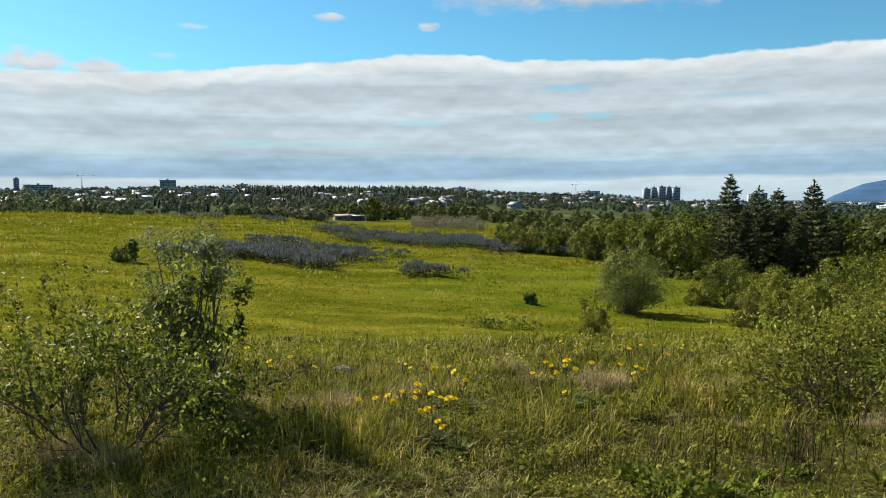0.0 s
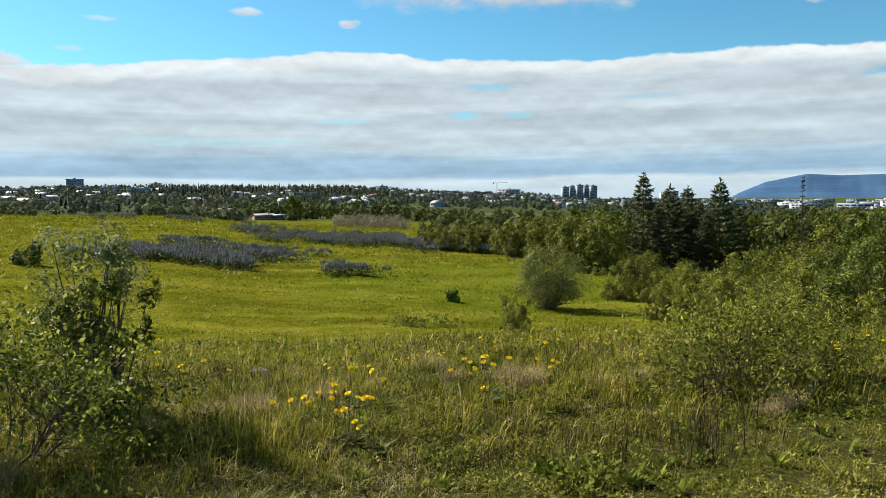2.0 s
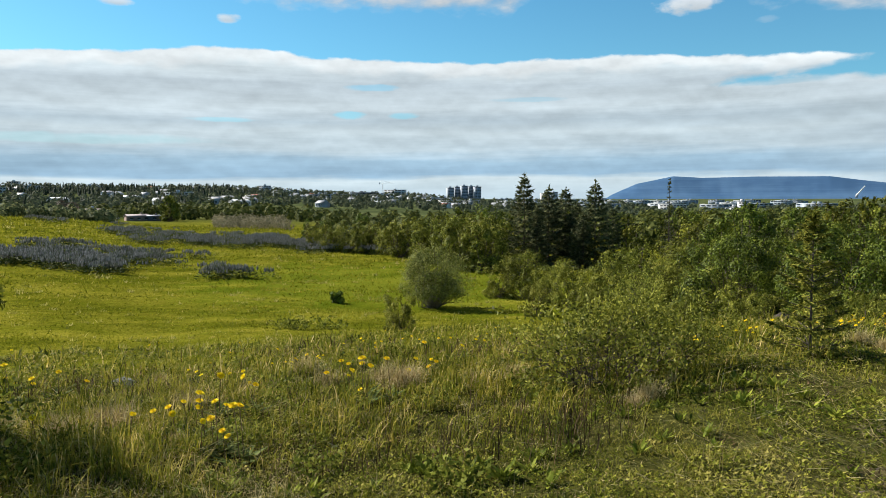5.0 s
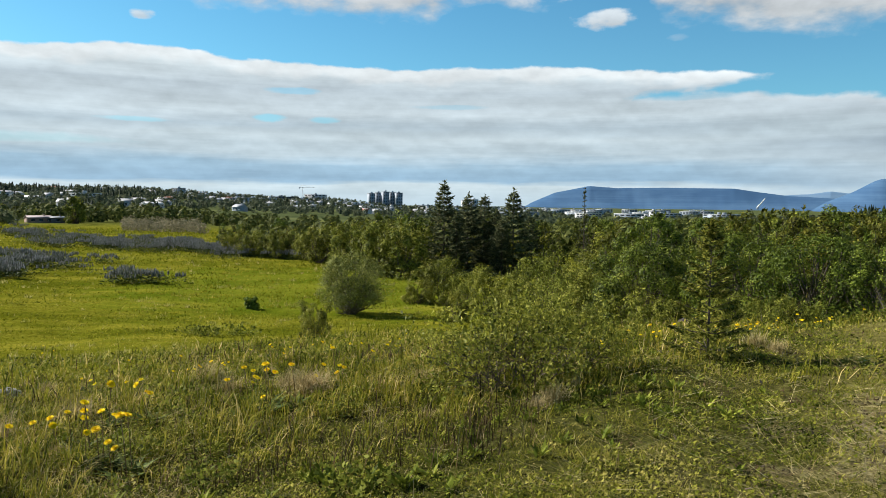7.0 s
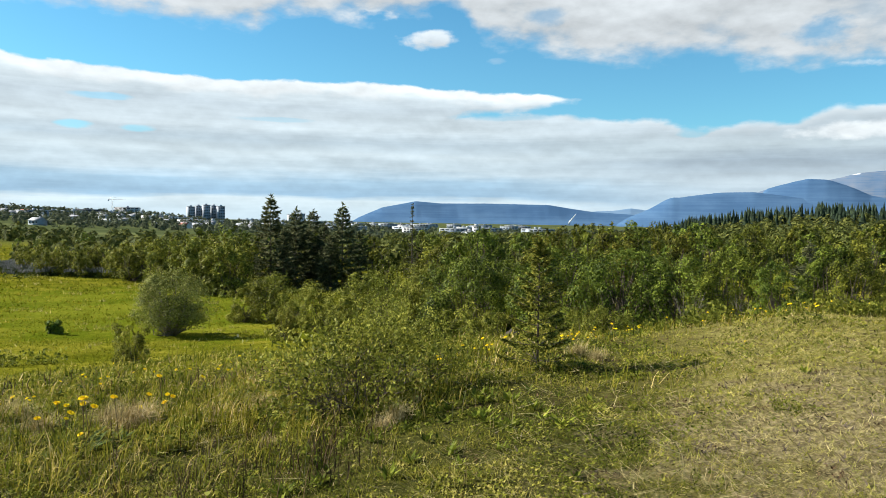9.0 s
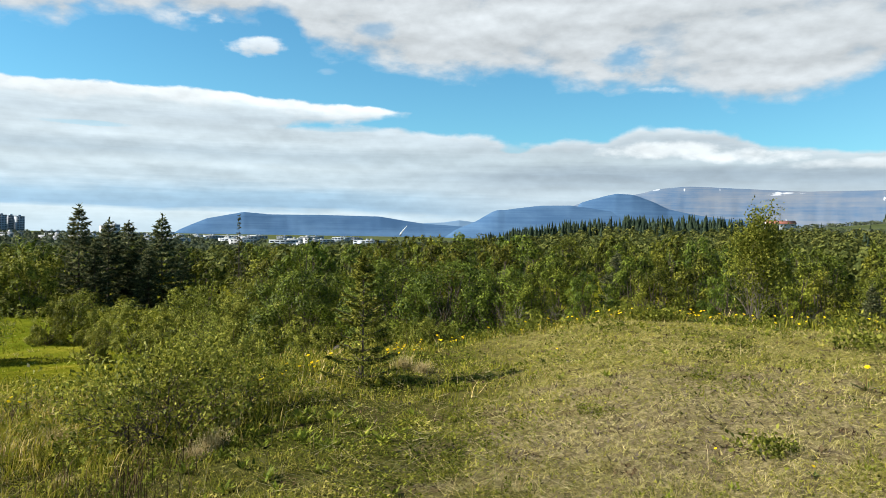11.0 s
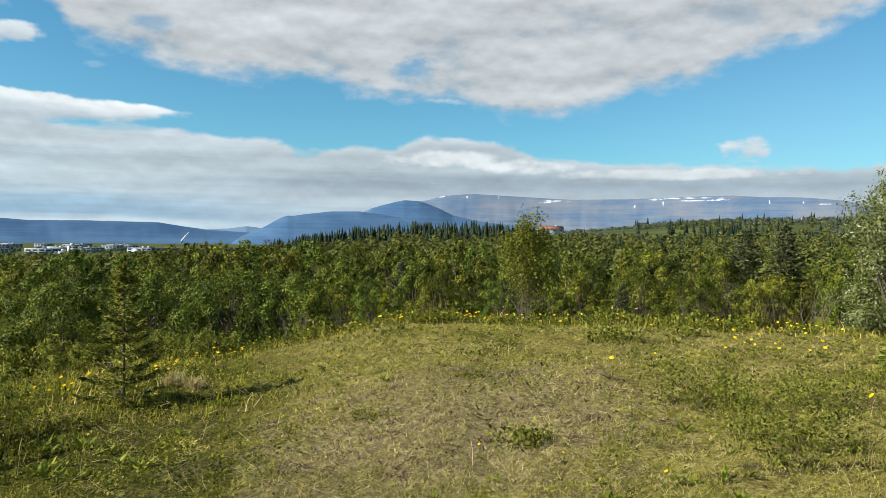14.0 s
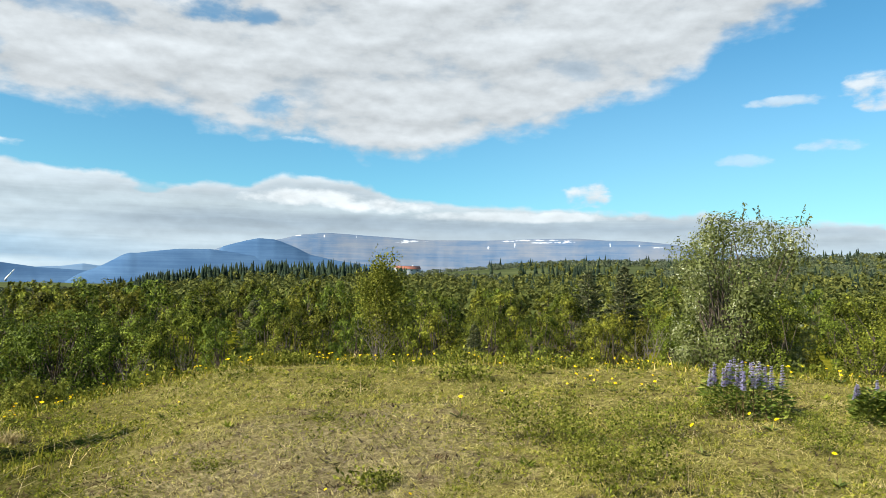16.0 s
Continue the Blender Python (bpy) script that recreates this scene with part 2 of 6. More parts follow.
def foliage(name, stops, through=0.22, rough=0.7, spread=0.35, patch=0.0, gloss=0.04):
    """Leaves and blades: each one has its own tint, and lets some light through."""
    m, g, out = material(name)
    own = g.add("ShaderNodeNewGeometry").outputs["Random Per Island"]
    tree_tint = g.add("ShaderNodeObjectInfo").outputs["Random"]
    where = g.add("ShaderNodeNewGeometry").outputs["Position"]
    f = own
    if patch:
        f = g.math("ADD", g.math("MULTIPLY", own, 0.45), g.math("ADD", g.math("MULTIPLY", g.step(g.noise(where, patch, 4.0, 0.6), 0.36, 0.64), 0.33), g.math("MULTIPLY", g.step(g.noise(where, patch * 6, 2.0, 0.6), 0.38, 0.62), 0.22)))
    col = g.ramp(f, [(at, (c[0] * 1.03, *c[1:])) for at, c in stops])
    hsv = g.add("ShaderNodeHueSaturation")
    g.link(col, hsv.inputs["Color"])
    g.link(g.math("ADD", 0.478 if spread > 0.4 else 0.492, g.math("MULTIPLY", tree_tint, 0.05 if spread > 0.4 else 0.016)), hsv.inputs["Hue"])
    g.link(g.math("ADD", 1 - spread / 2, g.math("MULTIPLY", g.math("FRACT", g.math("MULTIPLY", tree_tint, 7.3)), spread)), hsv.inputs["Value"])
    p = g.add("ShaderNodeBsdfPrincipled")
    g.link(hsv.outputs[0], p.inputs["Base Color"])
    p.inputs["Roughness"].default_value = rough
    p.inputs["Specular IOR Level"].default_value = gloss
    t = g.add("ShaderNodeBsdfTranslucent")
    g.link(hsv.outputs[0], t.inputs[0])
    mixer = g.add("ShaderNodeMixShader")
    mixer.inputs[0].default_value = through
    g.link(p.outputs[0], mixer.inputs[1])
    g.link(t.outputs[0], mixer.inputs[2])
    g.link(mixer.outputs[0], out.inputs[0])
    return m


def ground_material():
    m, g, out = material("turf")
    p = g.add("ShaderNodeBsdfPrincipled")
    where = g.add("ShaderNodeNewGeometry").outputs["Position"]
    sep = g.add("ShaderNodeSeparateXYZ")
    g.link(where, sep.inputs[0])
    x, y, z = sep.outputs
    r = g.math("SQRT", g.math("ADD", g.math("MULTIPLY", x, x), g.math("MULTIPLY", y, y)))
    fine, mid, broad = g.noise(where, 14.0, 6.0, 0.7), g.noise(where, 1.1, 5.0, 0.6), g.noise(where, 0.09, 5.0, 0.6)
    grit = g.noise(where, 60.0, 4.0, 0.7)
    thatch = g.ramp(g.math("ADD", g.math("MULTIPLY", fine, 0.5), g.math("MULTIPLY", grit, 0.5)), [(0.36, (0.044, 0.038, 0.011)), (0.5, (0.15, 0.132, 0.038)), (0.62, (0.31, 0.275, 0.10))])
    green = g.ramp(fine, [(0.3, (0.036, 0.042, 0.003)), (0.5, (0.088, 0.098, 0.006)), (0.7, (0.165, 0.166, 0.016))])
    yellow = g.ramp(fine, [(0.3, (0.055, 0.052, 0.004)), (0.5, (0.122, 0.116, 0.010)), (0.7, (0.235, 0.205, 0.04))])
    clump = g.noise(where, 0.38, 5.0, 0.65)
    tuft = g.noise(where, 2.6, 4.0, 0.65)
    stretch = g.noise(g.vec(g.math("MULTIPLY", x, 0.05), g.math("MULTIPLY", y, 0.16)), 1.0, 5.0, 0.6)
    meadow = g.mix(g.step(g.math("ADD", g.math("MULTIPLY", clump, 0.5), g.math("MULTIPLY", stretch, 0.5)), 0.40, 0.60), green, yellow)
    worn = g.mix(g.step(tuft, 0.55, 0.75, 0.0, 0.55), meadow, (0.19, 0.15, 0.035))
    meadow = g.mix(g.step(clump, 0.5, 0.68), meadow, worn)
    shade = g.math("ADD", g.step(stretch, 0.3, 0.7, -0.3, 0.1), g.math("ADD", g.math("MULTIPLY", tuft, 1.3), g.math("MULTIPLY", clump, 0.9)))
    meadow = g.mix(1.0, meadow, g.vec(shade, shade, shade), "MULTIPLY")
    du, dv = g.math("DIVIDE", g.math("SUBTRACT", x, 9.0), 15.0), g.math("DIVIDE", g.math("SUBTRACT", y, 50.0), 22.0)
    lush = g.step(g.math("ADD", g.math("ADD", g.math("MULTIPLY", du, du), g.math("MULTIPLY", dv, dv)), g.math("MULTIPLY", g.math("SUBTRACT", clump, 0.5), 2.0)), 0.2, 1.2, 0.35, 0.0)
    meadow = g.mix(lush, meadow, (0.058, 0.105, 0.005))
    # dark soil, darkened further to paint the shade between grass blades
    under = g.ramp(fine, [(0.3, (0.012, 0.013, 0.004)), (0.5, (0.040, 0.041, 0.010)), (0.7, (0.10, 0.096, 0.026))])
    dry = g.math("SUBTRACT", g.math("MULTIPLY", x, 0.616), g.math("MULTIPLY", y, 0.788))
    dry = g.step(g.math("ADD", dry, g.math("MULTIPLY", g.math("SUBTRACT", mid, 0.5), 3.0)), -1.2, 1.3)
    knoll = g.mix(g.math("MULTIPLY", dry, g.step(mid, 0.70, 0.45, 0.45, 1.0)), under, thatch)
    wu, wv = g.math("DIVIDE", g.math("SUBTRACT", x, 6.0), 2.8), g.math("DIVIDE", g.math("SUBTRACT", y, 2.4), 1.7)
    trodden = g.math("ADD", g.math("ADD", g.math("MULTIPLY", wu, wu), g.math("MULTIPLY", wv, wv)), g.math("MULTIPLY", g.math("SUBTRACT", tuft, 0.5), 4.0))
    soil = g.ramp(g.math("ADD", g.math("MULTIPLY", fine, 0.5), g.math("MULTIPLY", grit, 0.5)), [(0.36, (0.045, 0.034, 0.019)), (0.5, (0.145, 0.114, 0.066)), (0.62, (0.31, 0.255, 0.165))])
    knoll = g.mix(g.math("MULTIPLY", dry, g.step(g.noise(where, 3.4, 4.0, 0.65), 0.54, 0.66, 0.0, 0.85)), knoll, (0.05, 0.038, 0.022))
    knoll = g.mix(g.step(trodden, 0.2, 1.3, 0.65, 0.0), knoll, soil)
    near = g.math("MULTIPLY", g.step(g.math("ADD", r, g.math("MULTIPLY", g.math("SUBTRACT", mid, 0.5), 5.0)), 7.5, 13.0), g.step(r, 13.0, 18.0, g.step(g.math("ARCTAN2", x, y), 0.35, 0.65, 1.0, 0.0), 1.0))
    # far fields greyed, so that haze is part of their colour
    far = g.ramp(g.noise(where, 0.012, 5.0, 0.6), [(0.35, (0.045, 0.058, 0.025)), (0.55, (0.07, 0.085, 0.035)), (0.7, (0.13, 0.14, 0.055))])
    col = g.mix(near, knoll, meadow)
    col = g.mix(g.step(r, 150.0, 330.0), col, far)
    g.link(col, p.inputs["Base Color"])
    p.inputs["Roughness"].default_value = 0.95
    p.inputs["Specular IOR Level"].default_value = 0.0
    bump = g.add("ShaderNodeBump")
    bump.inputs["Strength"].default_value = 0.6
    bump.inputs["Distance"].default_value = 0.04
    g.link(g.math("ADD", fine, mid), bump.inputs["Height"])
    g.link(bump.outputs[0], p.inputs["Normal"])
    g.link(p.outputs[0], out.inputs[0])
    return m


TURF = ground_material()
SHORT_GRASS = foliage("short_grass", [(0.1, (0.400, 0.346, 0.097)), (0.28, (0.281, 0.265, 0.043)), (0.5, (0.167, 0.181, 0.019)), (0.72, (0.067, 0.086, 0.009)), (0.9, (0.022, 0.030, 0.004))], 0.28, 0.7, 0.0, 0.9)
PALE_GRASS = foliage("pale_grass", [(0, (0.506, 0.429, 0.220)), (0.3, (0.352, 0.308, 0.116)), (0.6, (0.231, 0.220, 0.055)), (0.9, (0.083, 0.090, 0.015))], 0.12, 0.7, 0.0, 0.8)
LUSH_GRASS = foliage("lush_grass", [(0.1, (0.647, 0.536, 0.234)), (0.26, (0.346, 0.307, 0.050)), (0.5, (0.190, 0.199, 0.018)), (0.72, (0.078, 0.102, 0.009)), (0.9, (0.020, 0.032, 0.005))], 0.32, 0.7, 0.0, 1.2)
MEADOW_GRASS = foliage("meadow_grass", [(0, (0.496, 0.437, 0.165)), (0.18, (0.271, 0.248, 0.026)), (0.5, (0.147, 0.156, 0.009)), (0.85, (0.073, 0.087, 0.006))], 0.35, 0.7, 0.0, 0.25)
HERB_LEAF = foliage("herb_leaf", [(0.1, (0.03, 0.05, 0.006)), (0.5, (0.12, 0.155, 0.016)), (0.9, (0.27, 0.3, 0.04))], 0.2, 0.6, 0.0, 1.5)
MEADOW_STRAW = foliage("meadow_straw", [(0, (0.15, 0.155, 0.02)), (0.5, (0.28, 0.265, 0.06)), (1, (0.48, 0.42, 0.17))], 0.4, 0.7, 0.0)
STRAW = foliage("straw", [(0, (0.56, 0.48, 0.26)), (0.5, (0.36, 0.295, 0.13)), (1, (0.17, 0.13, 0.045))], 0.15, 0.7, 0.0)
# birch and green leaves: near-black tints in noise patches stand in for crown shade
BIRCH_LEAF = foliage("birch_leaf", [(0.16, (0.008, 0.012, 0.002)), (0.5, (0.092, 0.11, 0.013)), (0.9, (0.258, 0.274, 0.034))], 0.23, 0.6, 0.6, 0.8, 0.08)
ROUND_LEAF = foliage("round_bush_leaf", [(0.1, (0.04, 0.05, 0.012)), (0.5, (0.15, 0.17, 0.035)), (0.9, (0.36, 0.38, 0.11))], 0.3, 0.6, 0.1, 1.2, 0.08)
WILLOW_LEAF = foliage("willow_leaf", [(0.1, (0.023, 0.030, 0.004)), (0.5, (0.121, 0.136, 0.017)), (0.9, (0.349, 0.354, 0.062))], 0.34, 0.6, 0.3, 1.2, 0.08)
DARK_WILLOW_LEAF = foliage("dark_willow_leaf", [(0.1, (0.024, 0.033, 0.006)), (0.45, (0.116, 0.134, 0.018)), (0.75, (0.264, 0.275, 0.040)), (0.95, (0.440, 0.440, 0.083))], 0.38, 0.55, 0.2, 1.6, 0.1)
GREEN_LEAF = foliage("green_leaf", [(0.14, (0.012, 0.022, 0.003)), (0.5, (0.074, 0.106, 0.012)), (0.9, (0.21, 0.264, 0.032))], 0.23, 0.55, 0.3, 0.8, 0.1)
YOUNG_LEAF = foliage("young_leaf", [(0.0, (0.04, 0.055, 0.008)), (0.5, (0.12, 0.138, 0.018)), (1.0, (0.27, 0.285, 0.05))], 0.34, 0.6, 0.2)
SILVER_LEAF = foliage("silver_willow_leaf", [(0, (0.052, 0.069, 0.016)), (0.55, (0.138, 0.159, 0.048)), (0.8, (0.276, 0.299, 0.149)), (0.95, (0.483, 0.517, 0.356))], 0.36, 0.65, 0.2, 1.2, 0.05)
SPRUCE_NEEDLE = foliage("spruce_needle", [(0, (0.022, 0.034, 0.017)), (0.5, (0.08, 0.096, 0.045)), (1, (0.21, 0.22, 0.10))], 0.25, 0.7, 0.25)
PLANTATION_NEEDLE = foliage("plantation_needle", [(0, (0.05, 0.07, 0.035)), (0.5, (0.12, 0.145, 0.065)), (1, (0.25, 0.27, 0.12))], 0.35, 0.7, 0.2)
YOUNG_NEEDLE = foliage("young_spruce_needle", [(0, (0.032, 0.046, 0.010)), (0.5, (0.135, 0.155, 0.024)), (1, (0.42, 0.42, 0.08))], 0.35, 0.6, 0.1)
FAR_LEAF = foliage("far_leaf", [(0, (0.034, 0.046, 0.013)), (0.5, (0.076, 0.09, 0.022)), (1, (0.155, 0.162, 0.04))], 0.22, 0.7, 0.0)
FIELD_BLOOM = foliage("field_bloom", [(0, (0.07, 0.085, 0.055)), (0.5, (0.16, 0.17, 0.15)), (1, (0.31, 0.31, 0.32))], 0.2, 0.7, 0.0)
FAR_NEEDLE = foliage("far_needle", [(0.0, (0.010, 0.018, 0.012)), (0.5, (0.018, 0.030, 0.018)), (1.0, (0.035, 0.05, 0.025))], 0.08, 0.7, 0.0)
# distant leaves greyed and blued: the haze is in their colour
HAZY_FAR_LEAF = foliage("hazy_far_leaf", [(0.0, (0.042, 0.058, 0.038)), (0.5, (0.076, 0.096, 0.056)), (1.0, (0.13, 0.148, 0.08))], 0.25, 0.7, 0.0)
LUPIN_LEAF = foliage("lupin_leaf", [(0, (0.025, 0.042, 0.01)), (0.5, (0.06, 0.088, 0.018)), (1, (0.135, 0.16, 0.04))], 0.15, 0.6, 0.2)
NEAR_LUPIN_LEAF = foliage("near_lupin_leaf", [(0.0, (0.06, 0.10, 0.02)), (0.5, (0.14, 0.19, 0.03)), (1.0, (0.26, 0.29, 0.06))], 0.25, 0.6, 0.1)
LUPIN_BLOOM = foliage("lupin_bloom", [(0, (0.3, 0.29, 0.5)), (0.5, (0.47, 0.46, 0.66)), (1, (0.7, 0.69, 0.8))], 0.25, 0.7, 0.2)
DANDELION_PETAL = foliage("dandelion_petal", [(0.0, (0.78, 0.55, 0.008)), (0.5, (0.84, 0.66, 0.012)), (1.0, (0.88, 0.74, 0.03))], 0.25, 0.7, 0.2)
STALK = foliage("stalk", [(0.0, (0.06, 0.07, 0.02)), (0.6, (0.12, 0.085, 0.04)), (1.0, (0.20, 0.15, 0.08))], 0.12, 0.7, 0.2)
BARK = plain("dark_bark", (0.075, 0.055, 0.04), 0.9, 0.3, 25.0, 0, 0.4)
GREY_BARK = plain("grey_bark", (0.13, 0.11, 0.085), 0.9, 0.3, 18.0, 0, 0.4)
TWIG = foliage("dry_twig", [(0, (0.055, 0.045, 0.032)), (0.5, (0.1, 0.082, 0.06)), (1, (0.16, 0.13, 0.1))], 0.2, 0.7, 0.0)
BARE_TWIG = foliage("bare_twig", [(0, (0.10, 0.095, 0.055)), (0.5, (0.17, 0.155, 0.095)), (1, (0.26, 0.235, 0.15))], 0.3, 0.7, 0.0)
DARK_STALK = foliage("dark_stalk", [(0.0, (0.03, 0.022, 0.012)), (0.6, (0.075, 0.05, 0.026)), (1.0, (0.16, 0.11, 0.055))], 0.1, 0.7, 0.2)
STONE = plain("lichened_stone", (0.24, 0.23, 0.21), 0.9, 0.3, 30.0, 0, 0.6)
EARTH = plain("bare_earth", (0.028, 0.02, 0.013), 0.95, 0.3, 20.0, 0, 0.6)

# ---- mesh tools ----


class Heap:
    """Collects vertices and faces of one mesh."""

    def __init__(self):
        self.v, self.f, self.n = [], {3: [], 4: []}, 0

    def put(self, verts, faces):
        faces = np.asarray(faces, dtype=np.int64)
        self.v.append(np.asarray(verts, dtype=np.float64).reshape(-1, 3))
        self.f[faces.shape[1]].append(faces + self.n)
        self.n += len(self.v[-1])
        return self

    def mesh(self, name, mat, smooth=False):
        me = bpy.data.meshes.new(name)
        v = np.concatenate(self.v)
        loops, starts, at = [], [], 0
        for k in (3, 4):
            if self.f[k]:
                f = np.concatenate(self.f[k])
                loops.append(f.ravel())
                starts.append(at + k * np.arange(len(f)))
                at += f.size
        loops, starts = np.concatenate(loops), np.concatenate(starts)
        me.vertices.add(len(v))
        me.vertices.foreach_set("co", v.astype(np.float32).ravel())
        me.loops.add(len(loops))
        me.loops.foreach_set("vertex_index", loops.astype(np.int32))
        me.polygons.add(len(starts))
        me.polygons.foreach_set("loop_start", starts.astype(np.int32))
        if smooth:
            me.polygons.foreach_set("use_smooth", np.ones(len(starts), dtype=bool))
        me.update(calc_edges=True)
        me.materials.append(mat)
        return me


def part(name, heap, mat, parent=None, label="", smooth=False):
    ob = new(name, heap.mesh(name, mat, smooth))
    if parent is not None:
        ob.parent = parent
    if label:
        ob["label"] = label
    return ob


def thing(name, label, category, group="", kind=""):
    return tagged(new(name), label, category, group, kind)


def unit(a):
    return a / np.maximum(np.linalg.norm(a, axis=-1, keepdims=True), 1e-9)


def leaves(heap, base, way, face, length, width, fold=0.0):
    """Pointed leaves: base points, the way they grow, the way they face."""
    n = len(base)
    side = unit(np.cross(way, face))
    up = np.cross(side, way)
    length, width = np.broadcast_to(length, n)[:, None], np.broadcast_to(width, n)[:, None]
    mid = base + way * length * 0.45
    v = np.stack([base, mid + side * width / 2 + up * fold * width, base + way * length, mid - side * width / 2 + up * fold * width], 1)
    heap.put(v, np.arange(4 * n).reshape(n, 4))


def shards(heap, base, way, face, length, width):
    """Small three-cornered leaves for crowns farther off."""
    n = len(base)
    side = unit(np.cross(way, face))
    length, width = np.broadcast_to(length, n)[:, None], np.broadcast_to(width, n)[:, None]
    v = np.stack([base - side * width / 2, base + side * width / 2, base + way * length], 1)
    heap.put(v, np.arange(3 * n).reshape(n, 3))


def blades(heap, base, way, bend, length, width):
    """Grass: a tapering blade that leans over."""
    n = len(base)
    length, width = np.broadcast_to(length, n)[:, None], np.broadcast_to(width, n)[:, None]
    flat = unit(np.stack([bend[:, 1], -bend[:, 0], 0 * bend[:, 0]], 1))
    mid = base + way * length * 0.55
    tip = mid + unit(way + bend) * length * 0.5
    v = np.stack([base - flat * width / 2, base + flat * width / 2, mid + flat * width * 0.38, mid - flat * width * 0.38, tip], 1)
    k = 5 * np.arange(n)[:, None]
    heap.put(v, k + np.array([0, 1, 2, 3]))
    heap.put(np.zeros((0, 3)), np.zeros((0, 3), dtype=int))
    heap.f[3].append(k + np.array([3, 2, 4]) + heap.n - 5 * n)


def tubes(heap, segs, sides=5):
    """Round limbs from rows of (start, end, radius, radius)."""
    a = np.array([s[0] for s in segs])
    b = np.array([s[1] for s in segs])
    ra = np.array([s[2] for s in segs])[:, None, None]
    rb = np.array([s[3] for s in segs])[:, None, None]
    d = unit(b - a)
    ref = np.where(np.abs(d[:, 2:]) > 0.9, [[1.0, 0, 0]], [[0, 0, 1.0]])
    u = unit(np.cross(d, ref))
    w = np.cross(d, u)
    ang = np.arange(sides) * 2 * np.pi / sides
    ring = u[:, None] * np.cos(ang)[None, :, None] + w[:, None] * np.sin(ang)[None, :, None]
    v = np.concatenate([a[:, None] + ring * ra, b[:, None] + ring * rb], 1)
    i = np.arange(sides)
    f = np.stack([i, (i + 1) % sides, (i + 1) % sides + sides, i + sides], 1)
    heap.put(v, (np.arange(len(segs))[:, None, None] * 2 * sides + f).reshape(-1, 4))


def box(heap, lo, hi):
    (x0, y0, z0), (x1, y1, z1) = lo, hi
    v = [(x0, y0, z0), (x1, y0, z0), (x1, y1, z0), (x0, y1, z0), (x0, y0, z1), (x1, y0, z1), (x1, y1, z1), (x0, y1, z1)]
    heap.put(v, [(0, 3, 2, 1), (4, 5, 6, 7), (0, 1, 5, 4), (1, 2, 6, 5), (2, 3, 7, 6), (3, 0, 4, 7)])
    return heap


# ---- the lie of the land ----
BEARINGS = np.array([-180, -60, -32, -17, -4, 10, 20, 30, 45, 64, 90, 120, 180.0])
RADII = np.log(np.array([1.0, 6, 11, 14, 20, 28, 38, 60, 110, 160, 260, 450, 800, 1600, 4900]))
PROFILE = {
    1: (0, 0, 0, 0, 0, 0, 0, 0, 0, 0, 0, 0, 0),
    6: (-.1, -.2, -.3, -.36, -.38, -.36, -.3, -.2, -.12, 0, .05, 0, -.1),
    11: (-.2, -.4, -.75, -.9, -.95, -.85, -.75, -.65, -.4, .05, .1, .05, -.2),
    14: (-.2, -.6, -1.1, -1.3, -1.4, -1.2, -1.1, -1.0, -.7, .05, .1, .05, -.2),
    20: (-.3, -.8, -1.7, -2.1, -2.4, -2.6, -2.5, -2.3, -2.0, -1.0, -.9, -.8, -.3),
    28: (-.3, -1.0, -2.2, -2.8, -3.3, -3.5, -3.6, -3.5, -3.2, -2.4, -2.2, -2.0, -.3),
    38: (-.3, -1.2, -2.6, -3.3, -4.0, -4.2, -4.3, -4.3, -4.0, -3.2, -3.0, -2.8, -.3),
    60: (-.5, -1.2, -2.6, -3.6, -4.6, -4.9, -5.0, -5.0, -4.6, -4.0, -3.8, -3.4, -.5),
    110: (-1, -1.0, -1.4, -2.6, -4.6, -5.6, -6.0, -6, -5.6, -5.0, -4.6, -4.0, -1),
    160: (-1, -0.6, -0.7, -2.1, -5.2, -6.6, -7, -7, -6.4, -4.6, -4.5, -3.8, -1),
    260: (-1, -4, -5.5, -5.8, -6.6, -8.5, -9, -9, -8, -4.0, -3.5, -2.5, -1),
    450: (0, -5, -7.0, -7.0, -7.5, -11, -13, -13, -11, 4.0, 4.0, 8.0, 0),
    800: (0, -4, -4, -3, -5, -12, -18, -19, -17, 2, 24, 36, 0),
    1600: (0, 8, 12, 18, 16, -1, -19, -25, -26, -20, 26, 36, 0),
    4900: (-20, -20, -20, -20, -25, -30, -35, -35, -35, -35, -35, -20, -20),
}
HEIGHTS = np.array(list(PROFILE.values()))


def rough_height(b, r):
    lr = np.clip(np.log(np.maximum(r, 1.0)), 0, RADII[-1] - 1e-6)
    k = np.clip(np.searchsorted(RADII, lr, side="right") - 1, 0, len(RADII) - 2)
    t = (lr - RADII[k]) / (RADII[k + 1] - RADII[k])
    j = np.clip(np.searchsorted(BEARINGS, b, side="right") - 1, 0, len(BEARINGS) - 2)
    u = (b - BEARINGS[j]) / (BEARINGS[j + 1] - BEARINGS[j])
    u = u * u * (3 - 2 * u)
    h = HEIGHTS
    return (h[k, j] * (1 - u) + h[k, j + 1] * u) * (1 - t) + (h[k + 1, j] * (1 - u) + h[k + 1, j + 1] * u) * t


